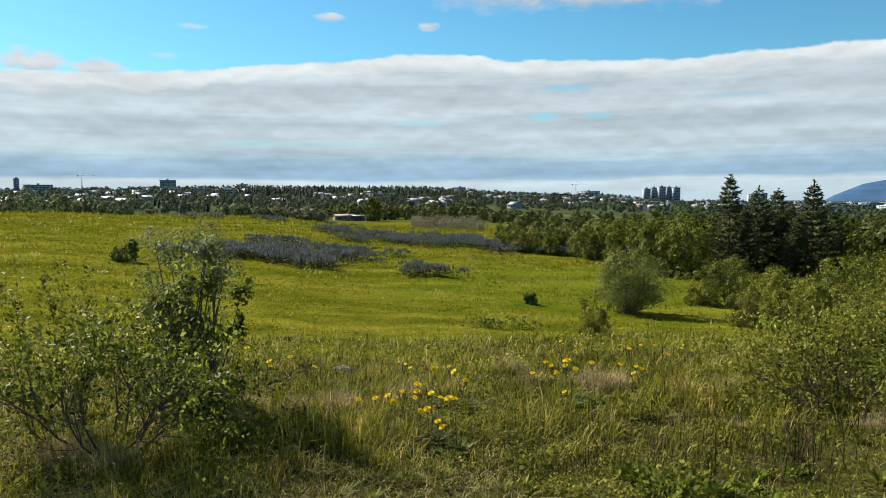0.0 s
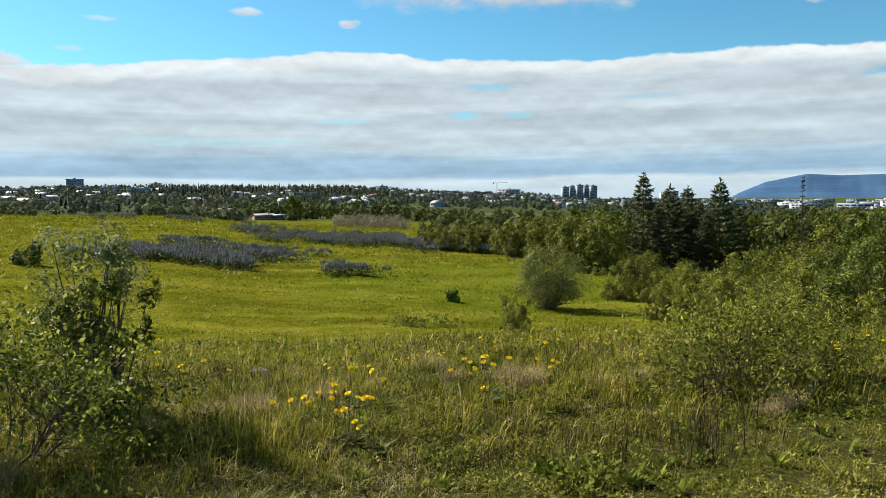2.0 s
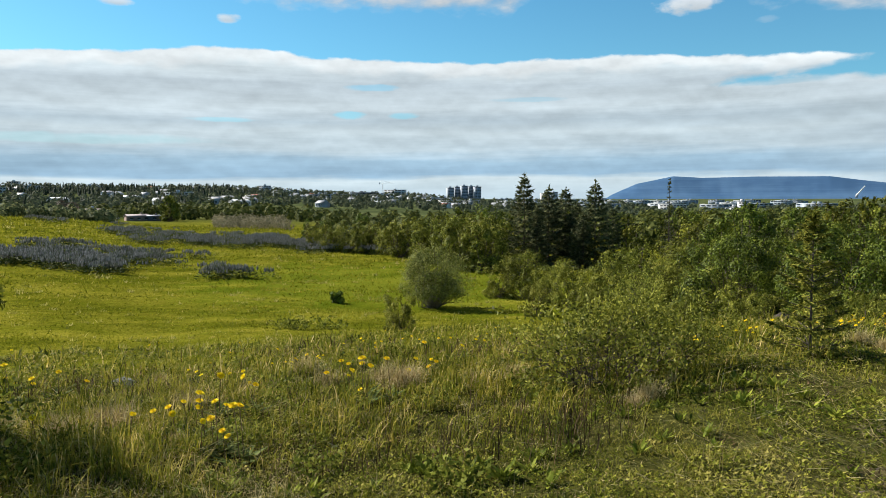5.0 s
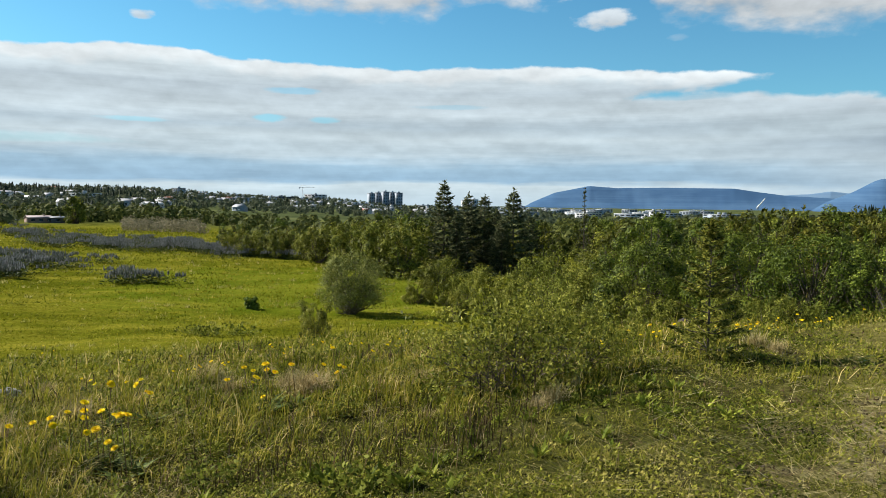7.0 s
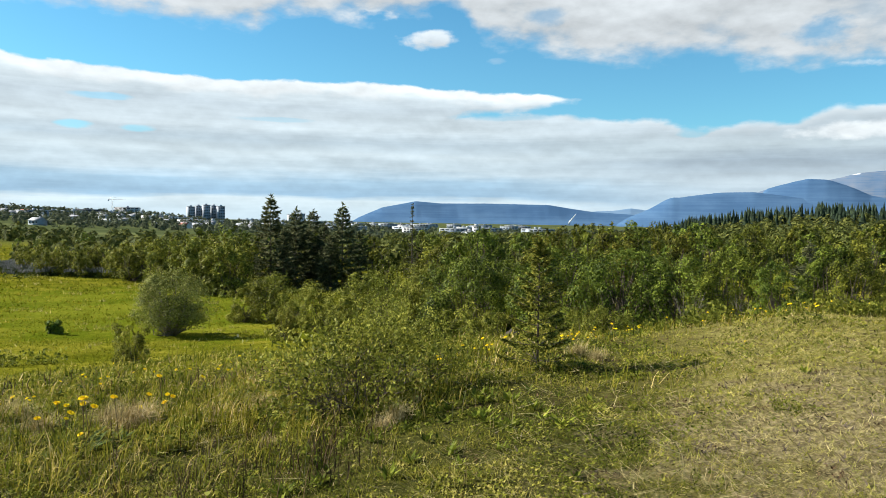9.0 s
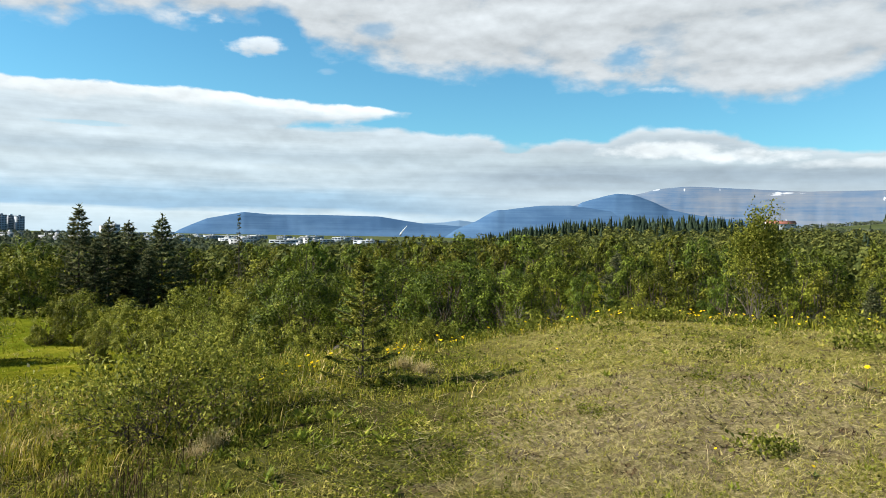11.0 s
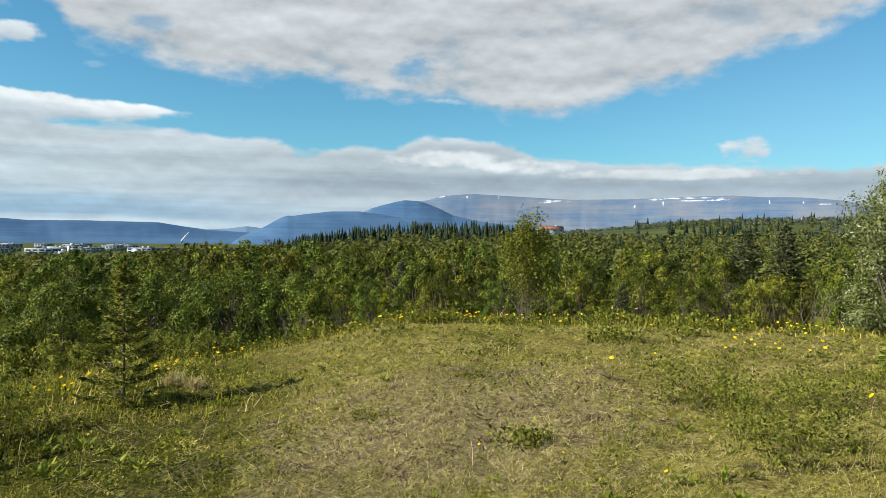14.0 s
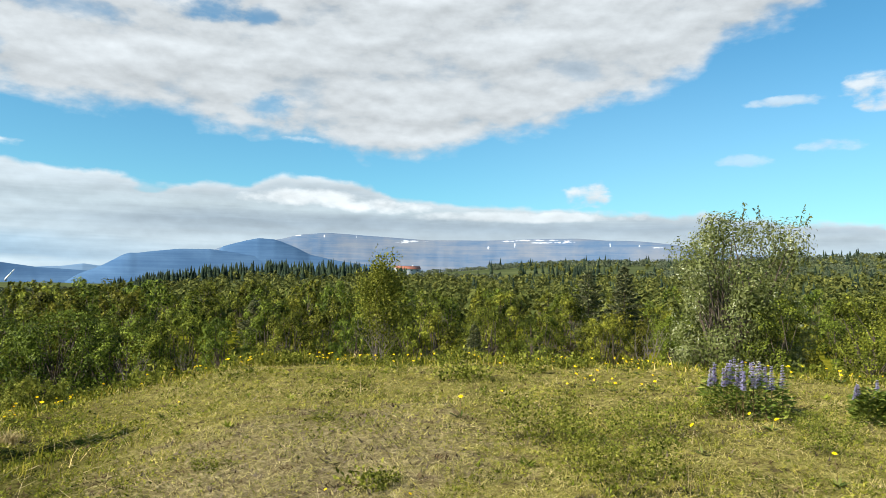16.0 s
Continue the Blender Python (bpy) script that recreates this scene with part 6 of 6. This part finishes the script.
def build_far_woods():
    rng = np.random.default_rng(90)
    n = 1000
    b = rng.uniform(6, 126, n)
    r = 95 + np.interp(b, [6, 40, 48, 126], [330, 330, 190, 190]) * rng.random(n) ** 1.2
    top = np.interp(b, [6, 20, 40, 50, 64, 90, 126], [3.4, 3.8, 4.2, 4.2, 3.8, 3.6, 3.6])
    far_trees("valley_wood", "green birch wood filling the valley", FAR_LEAF, 91, b, r, top, 4.2, 110, 0.95)
    n = 420
    b, r = rng.uniform(51.5, 73.5, n), rng.uniform(360, 480, n)
    far_conifers("spruce_wood", "dark spruce wood along the far rise", FAR_NEEDLE, 92, b, r, np.interp(b, [51, 56, 63, 68, 73], [7.5, 8.5, 9.0, 9.5, 6.0]), 3.4)
    n = 1500
    b = rng.uniform(46, 124, n)
    r = np.where(rng.random(n) < 0.72, rng.uniform(240, 420, n), rng.uniform(420, 800, n))
    away = (b < 82) & (b > 73) & (r > 380)
    r = np.where(away, rng.uniform(240, 380, n), r)
    far_trees("hedge_trees", "mixed trees and hedges between the fields", FAR_LEAF, 93, b, r, 4.0, 4.2, 44, 0.7 + r / 600)
    n = 900
    b = rng.uniform(80, 126, n)
    r = 420 + 390 * rng.random(n) ** 0.7
    r = np.where((b < 93) & (r > 455) & (r < 640), rng.uniform(640, 810, n), r)
    far_trees("hill_trees", "close wood over the hill beyond the valley", HAZY_FAR_LEAF, 85, b, r, 4.6, 6.0, 60, 1.2)
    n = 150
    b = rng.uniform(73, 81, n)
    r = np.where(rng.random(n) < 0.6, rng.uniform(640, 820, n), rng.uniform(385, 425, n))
    far_trees("field_hedges", "low hedges round the far fields", HAZY_FAR_LEAF, 84, b, r, 3.2, 6.0, 50, 1.2)
    n = 130
    far_conifers("hill_spruces", "dark spruces standing over the hill's wood", FAR_NEEDLE, 83, rng.uniform(80, 126, n), rng.uniform(430, 800, n), 9.0, 3.6)
    n = 170
    b, r = rng.uniform(76, 114, n), rng.uniform(220, 460, n)
    far_conifers("field_spruces", "scattered spruces among the trees by the fields", FAR_NEEDLE, 86, b, r, 5.2, 2.6)
    n = 26
    far_conifers("spruce_row", "row of tall spruces behind the fields", FAR_NEEDLE, 94, rng.uniform(84.5, 88.5, n), rng.uniform(430, 460, n), 9.0, 3.2)
    # the town's trees
    n = 2300
    b = rng.uniform(-42, 30, n)
    near = np.interp(b, [-42, -5, 2, 30], [380, 380, 620, 620])
    r = near + (1630 - near) * rng.random(n) ** 0.85
    far_trees("town_trees", "leafy garden trees between the houses of the town", HAZY_FAR_LEAF, 95, b, r, 4.5 + r / 300, 5.0 + r / 400, 44, 1.5 + r / 800)
    n = 520
    b = rng.uniform(-42, 24, n)
    r = np.where(b > 0, 700, 420) + 930 * rng.random(n)
    far_conifers("town_spruces", "dark spruces between the houses of the town", FAR_NEEDLE, 96, b, r, 5.0 + r / 260, 3.8)
    n = 260
    b, r = rng.uniform(-16, -1, n), rng.uniform(900, 1500, n)
    far_conifers("town_spruces", "dark spruces along the crest of the town's hill", FAR_NEEDLE, 82, b, r, 12.0, 5.0)
    n = 700
    b, r = rng.uniform(17, 62, n), 420 + 1500 * rng.random(n)
    far_trees("shore_trees", "low trees on the plain towards the bay", HAZY_FAR_LEAF, 97, b, r, 4.2, 9.0, 36, 1.8 + r / 900)
    # plantations at the meadow's far edge
    n = 190
    b, r = rng.uniform(-42, -23.5, n), rng.uniform(150, 215, n)
    far_trees("plantation", "dark plantation at the far edge of the meadow", PLANTATION_NEEDLE, 98, b, r, np.interp(b, [-42, -30, -26, -23], [5.0, 4.6, 3.2, 1.6]), 2.6, 90, 0.8)
    n = 60
    b, r = rng.uniform(-17.5, -9.5, n), rng.uniform(172, 200, n)
    far_trees("plantation", "low dark plantation beyond the lupins", PLANTATION_NEEDLE, 99, b, r, 2.8, 3.0, 90, 0.8)
    n = 120
    b, r = rng.uniform(-12, 6, n), rng.uniform(240, 330, n)
    far_trees("garden_trees", "leafy trees round the houses by the meadow", FAR_LEAF, 89, b, r, 5.0, 5.0, 90, 1.2)
    n = 8
    b, r = rng.uniform(-13.6, -11.4, n), rng.uniform(238, 252, n)
    far_trees("bare_trees", "brown leafless trees beside a low house", TWIG, 87, b, r, 5.5, 4.0, 160, 0.7)
    n = 160
    b, r = rng.uniform(-2.4, 3.2, n), rng.uniform(150, 200, n)
    far_trees("bare_thicket", "pale brown thicket at the low end of the meadow", BARE_TWIG, 88, b, r, 2.4, 2.6, 60, 0.32)


build_far_woods()

# ---- the town ----
WHITE_WALL = plain("white_render", (0.46, 0.47, 0.48), 0.8, 0.06, 0.4)
# concrete grey with a blue tint that paints in the haze
HAZE_GREY_WALL = plain("haze_grey_concrete", (0.26, 0.30, 0.35), 0.85, 0.1, 0.4)
DARK_WALL = plain("dark_cladding", (0.07, 0.07, 0.08), 0.6, 0.1, 0.4)
BROWN_WALL = plain("brown_brick", (0.22, 0.15, 0.12), 0.85, 0.1, 0.4)
RED_ROOF = plain("red_roof", (0.27, 0.095, 0.06), 0.7, 0.1, 0.6)
PINK_ROOF = plain("faded_pink_roof", (0.21, 0.165, 0.165), 0.8, 0.1, 0.6)
GREY_ROOF = plain("grey_roof", (0.22, 0.23, 0.25), 0.6, 0.1, 0.6)
PALE_ROOF = plain("pale_metal_roof", (0.40, 0.41, 0.42), 0.5, 0.06, 0.6)
GLASS = plain("window_glass", (0.03, 0.04, 0.05), 0.08, 0.1, 1.0)
STEEL = plain("painted_steel", (0.75, 0.75, 0.74), 0.4, 0.05, 1.0)
RUBBER = plain("tyre_rubber", (0.02, 0.02, 0.02), 0.9, 0.1, 4.0)


def gable_house(label, wall, roof, wide, deep, tall, pitch, group="", windows=3):
    ob = thing("house", label, "house", group)
    part("wall", gable_walls(wide, deep, tall, pitch), wall, ob)
    h = Heap()
    o, t = 0.35, 0.18
    for s in (-1, 1):
        y1 = s * (deep / 2 + o)
        z1 = tall - o * pitch / (deep / 2)
        v = [(-wide / 2 - o, y1, z1 + 0.004), (wide / 2 + o, y1, z1 + 0.004), (wide / 2 + o, 0, tall + pitch + 0.004), (-wide / 2 - o, 0, tall + pitch + 0.004)]
        v += [(x, y, z + t) for x, y, z in v]
        h.put(v, [(0, 3, 2, 1), (4, 5, 6, 7), (0, 1, 5, 4), (1, 2, 6, 5), (2, 3, 7, 6), (3, 0, 4, 7)])
    part("roof", h, roof, ob)
    for k in range(windows):
        x = -wide / 2 + wide * (k + 0.5) / windows
        w = part("window", box(Heap(), (x - 0.8, -deep / 2 - 0.05, tall * 0.38), (x + 0.8, -deep / 2 + 0.05, tall * 0.78)), GLASS, ob)
        part("sill", box(Heap(), (x - 0.9, -deep / 2 - 0.12, tall * 0.38 - 0.1), (x + 0.9, -deep / 2 - 0.004, tall * 0.38 - 0.004)), STEEL, w)
    part("chimney", box(Heap(), (wide * 0.2, -0.35, tall + pitch * 0.5), (wide * 0.2 + 0.7, 0.35, tall + pitch + 0.9)), wall, ob)
    return ob


def gable_walls(wide, deep, tall, pitch):
    w, d = wide / 2, deep / 2
    v = [(-w, -d, -2), (w, -d, -2), (w, d, -2), (-w, d, -2), (-w, -d, tall), (w, -d, tall), (w, d, tall), (-w, d, tall), (-w, 0, tall + pitch), (w, 0, tall + pitch)]
    h = Heap().put(v, [(0, 1, 5, 4), (1, 2, 6, 5), (2, 3, 7, 6), (3, 0, 4, 7)])
    h.f[3].append(np.array([(5, 6, 9), (7, 4, 8)]))
    return h


def block(label, wall, wide, deep, storeys, bays, group="", category="building", floor=3.1, roof=GREY_ROOF):
    """A flat-roofed building with windows storey by storey."""
    ob = thing("building", label, category, group)
    tall = storeys * floor
    part("wall", box(Heap(), (-wide / 2, -deep / 2, -4), (wide / 2, deep / 2, tall)), wall, ob)
    part("roof", box(Heap(), (-wide / 2 - 0.3, -deep / 2 - 0.3, tall + 0.004), (wide / 2 + 0.3, deep / 2 + 0.3, tall + 0.6)), roof, ob)
    for s in range(storeys):
        for k in range(bays):
            x, w = -wide / 2 + wide * (k + 0.5) / bays, wide / bays * 0.36
            part("window", box(Heap(), (x - w, -deep / 2 - 0.06, s * floor + 1.0), (x + w, -deep / 2 + 0.05, s * floor + 2.5)), GLASS, ob)
    part("stair_head", box(Heap(), (-2.0, -2.0, tall + 0.604), (2.0, 2.0, tall + 3.0)), wall, ob)
    return ob


def site(ob, b, r, turn=0.0, lift=0.0, scale=1.0):
    """Stands a building on the land, its front towards the knoll, turned by some degrees."""
    x, y, z = spot(b, r)
    ob.matrix_basis = pose(x, y, z + lift, 0, 0, -b + turn) @ Matrix.Scale(scale, 4)
    return ob


def site_copy(ob, b, r, turn=0.0, lift=0.0):
    x, y, z = spot(b, r)
    return copy_thing(ob, pose(x, y, z + lift, 0, 0, -b + turn))


def crane(b, r, tall, jib):
    ob = thing("tower_crane", "pale tower crane over a building site", "crane")
    h = Heap()
    n = int(tall / 4)
    for x, y in ((-0.8, -0.8), (0.8, -0.8), (0.8, 0.8), (-0.8, 0.8)):
        tubes(h, [(np.array([x, y, 0.0]), np.array([x, y, tall]), 0.22, 0.22)], 4)
    for k in range(n):
        s = 1 if k % 2 else -1
        tubes(h, [(np.array([-0.8 * s, -0.8, k * 4.0]), np.array([0.8 * s, -0.8, k * 4.0 + 4]), 0.12, 0.12)], 4)
    part("mast", h, STEEL, ob)
    h = Heap()
    tubes(h, [(np.array([-jib * 0.3, 0, tall]), np.array([jib, 0, tall]), 0.35, 0.3), (np.array([-jib * 0.3, 0, tall + 0.1]), np.array([0, 0, tall + 5.0]), 0.15, 0.15), (np.array([0, 0, tall + 5.0]), np.array([jib * 0.7, 0, tall + 0.2]), 0.15, 0.15)], 4)
    part("jib", h, STEEL, ob)
    part("counterweight", box(Heap(), (-jib * 0.3, -1, tall - 2.5), (-jib * 0.22, 1, tall - 0.35)), HAZE_GREY_WALL, ob)
    site(ob, b, r, 12)


def car(b, r, turn):
    ob = thing("car", "white parked car beside a low house", "car")
    h = Heap()
    prof = [(-2.1, 0.45), (2.1, 0.45), (2.1, 0.85), (1.2, 0.98), (0.6, 1.45), (-1.2, 1.45), (-1.9, 0.98), (-2.1, 0.9)]
    n = len(prof)
    v = [(x, -0.85, z) for x, z in prof] + [(x, 0.85, z) for x, z in prof]
    h.put(v, [(k, (k + 1) % n, (k + 1) % n + n, k + n) for k in range(n)])
    h.f[4].append(np.array([(0, 3, 2, 1), (0, 6, 3, 3), (3, 6, 5, 4), (8, 9, 10, 11), (8, 11, 14, 14), (11, 12, 13, 14)])[[0, 2, 3, 5]])
    h.f[3].append(np.array([(0, 7, 6), (0, 6, 3), (8, 14, 15), (8, 11, 14)]))
    part("body", h, WHITE_WALL, ob)
    for s in (-1, 1):
        part("side_window", box(Heap(), (-1.2, s * 0.855 - 0.01, 1.02), (0.6, s * 0.855 + 0.01, 1.38)), GLASS, ob)
        for x in (-1.3, 1.3):
            hw = Heap()
            tubes(hw, [(np.array([x, s * 0.72, 0.33]), np.array([x, s * 0.9, 0.33]), 0.33, 0.33)], 10)
            part("wheel", hw, RUBBER, ob)
    site(ob, b, r, turn)


def build_town():
    rng = np.random.default_rng(70)
    houses = [gable_house("white-walled house with a grey roof in the town", WHITE_WALL, GREY_ROOF, 13, 9, 3.4, 2.2, "town houses"),
              gable_house("white house with a pale metal roof in the town", WHITE_WALL, PALE_ROOF, 16, 10, 3.0, 1.8, "town houses", 4),
              gable_house("grey house with a dark roof in the town", HAZE_GREY_WALL, GREY_ROOF, 11, 9, 4, 2.4, "town houses"),
              gable_house("white house with a faded red roof in the town", WHITE_WALL, RED_ROOF, 12, 9, 3.4, 2.4, "town houses")]
    flats = [block("long white low building in the town", WHITE_WALL, 34, 14, 2, 8, "town blocks", roof=PALE_ROOF),
             block("white block of flats in the town", WHITE_WALL, 20, 12, 4, 5, "town blocks"),
             block("grey low industrial building in the town", HAZE_GREY_WALL, 40, 18, 2, 6, "town blocks", roof=PALE_ROOF)]
    used = set()

    def one(kit, k, b, r, turn, lift=0.0):
        if (id(kit), k) in used:
            site_copy(kit[k], b, r, turn, lift)
        else:
            site(kit[k], b, r, turn, lift)
        used.add((id(kit), k))

    for _ in range(85):
        one(houses, int(rng.choice(4, p=(0.4, 0.15, 0.4, 0.05))), rng.uniform(-33, 6), 620 + 1050 * rng.random(), rng.uniform(-50, 50), 0.0)
    for _ in range(24):
        one(flats, int(rng.choice(3, p=(0.55, 0.1, 0.35))), rng.uniform(-33, 14), 1150 + 480 * rng.random(), rng.uniform(-35, 35), 0.0)
    for _ in range(60):
        one(houses, int(rng.choice(4, p=(0.4, 0.25, 0.3, 0.05))), rng.uniform(3, 21), 820 + 700 * rng.random(), rng.uniform(-50, 50), 0.0)
    for _ in range(12):
        one(flats, int(rng.choice((0, 2))), rng.uniform(3, 21), 1050 + 550 * rng.random(), rng.uniform(-30, 30), 0.0)
    for _ in range(24):
        one(flats, int(rng.choice((0, 2, 2))), rng.uniform(20.0, 44.0), 950 + 700 * rng.random(), rng.uniform(-20, 20), 0.5)
    for _ in range(30):
        one(flats, int(rng.choice((0, 2, 2))), rng.uniform(19.0, 42.0), 1600 + 500 * rng.random(), rng.uniform(-20, 20), 3.0)
    for b, r in ((-18.4, 1180), (-22.5, 1150), (-24.8, 1200), (-5.0, 900), (-16.8, 1080), (-20.6, 1240), (-27.0, 1160), (-29.5, 1100), (-14.6, 1250)):
        one(flats, 0, b, r, rng.uniform(-15, 15), 0.5)
    # landmarks
    site(block("tall grey-brown tower block on the town's hill", HAZE_GREY_WALL, 30, 16, 8, 7, category="tower block"), -20.9, 1560, 8, -3.0)
    site(block("slim dark tower of a church over the town", HAZE_GREY_WALL, 9, 9, 8, 1, category="tower"), -30.6, 1500, 0, 2.0)
    site(block("long grey building below a church tower", HAZE_GREY_WALL, 46, 15, 3, 8, category="building"), -29.3, 1480, 0, 6.0)
    for k, (b, storeys) in enumerate(((15.75, 9), (16.3, 10), (16.85, 11), (17.4, 11), (17.9, 11))):
        site(block("tall grey high-rise in a cluster over the trees", HAZE_GREY_WALL, 13, 13, storeys, 3, "high-rises", "tower block"), b, 1500 + 14 * (k % 2), 20, -1.0)
    site(block("big white building with a crane beside it", WHITE_WALL, 42, 20, 5, 6, category="building"), 11.4, 1450, -10, -2.0)
    site(block("low dark flat-roofed office building with pale bands", DARK_WALL, 62, 20, 4, 10, category="building"), 8.8, 1350, 0, -4.0)
    site(block("white low building among the trees of the town", WHITE_WALL, 38, 18, 3, 7, category="building"), 5.7, 1250, 0, -6.0)
    for b, s in ((23.2, 7), (23.9, 8), (27.6, 4)):
        site(block("pale distant block of flats behind the spruces", WHITE_WALL, 18, 12, s, 4, "distant flats"), b, 1750, 15, 2.0)
    crane(10.4, 1440, 27, 24)
    crane(-26.6, 1550, 34, 24)
    # white stepped house on the plain
    for b, storeys, wide in ((37.2, 2, 9), (37.75, 4, 9), (38.3, 3, 8), (36.7, 1, 9)):
        site(block("white stepped building with dark windows among trees", WHITE_WALL, wide, 12, storeys, 3, "stepped buildings"), b, 900, 10, -2.5)
    # leaning white mast
    ob = thing("leaning_mast", "white leaning mast far off on the plain", "mast")
    h = Heap()
    tubes(h, [(np.array([-7.0, 0, -2.0]), np.array([6.0, 0, 15.0]), 1.6, 0.5)], 8)
    part("pole", h, STEEL, ob)
    part("footing", box(Heap(), (-9, -2, -6), (-5, 2, -1.5)), HAZE_GREY_WALL, ob)
    site(ob, 45.3, 1500, 0, 22.0)
    # houses by the meadow
    low = gable_house("low house with a faded pink roof beside the meadow", BROWN_WALL, PINK_ROOF, 11, 9, 2.3, 1.1)
    site(low, -7.9, 232, 14, 0.1, 0.55)
    site(gable_house("small dark shed adjoining a pink-roofed house", DARK_WALL, GREY_ROOF, 6, 6, 2.3, 0.5, windows=1), -6.8, 232, 14, 0.1, 0.6)
    site(gable_house("low grey house half hidden by shrubs", HAZE_GREY_WALL, PINK_ROOF, 7, 7, 2.2, 0.9, windows=2), -11.2, 236, -8, 0.1)
    car(-9.6, 226, 20)
    plant_tall(bushy("garden_tree", "tall leafy light green tree beside a low house", "tree", 140, 7.0, 6.0, 0.1, 40, 2600, 0.5, YOUNG_LEAF, BARK, 4, 8, plain_leaf=True, round_top=True, clump=0.12), -5.6, 227, rise(-5.6, 227, 0.0))
    # across the fields
    site(gable_house("long house with a bright red roof on the far rise", WHITE_WALL, RED_ROOF, 19, 10, 2.4, 2.2, windows=4), 73.5, 560, 10, 2.6)
    for b, r, k in ((77.3, 920, 1), (79.6, 980, 0), (84.3, 1060, 2), (93.6, 1060, 2), (91.8, 900, 1)):
        one(houses, k, b, r, rng.uniform(-30, 30), 0.5)


build_town()
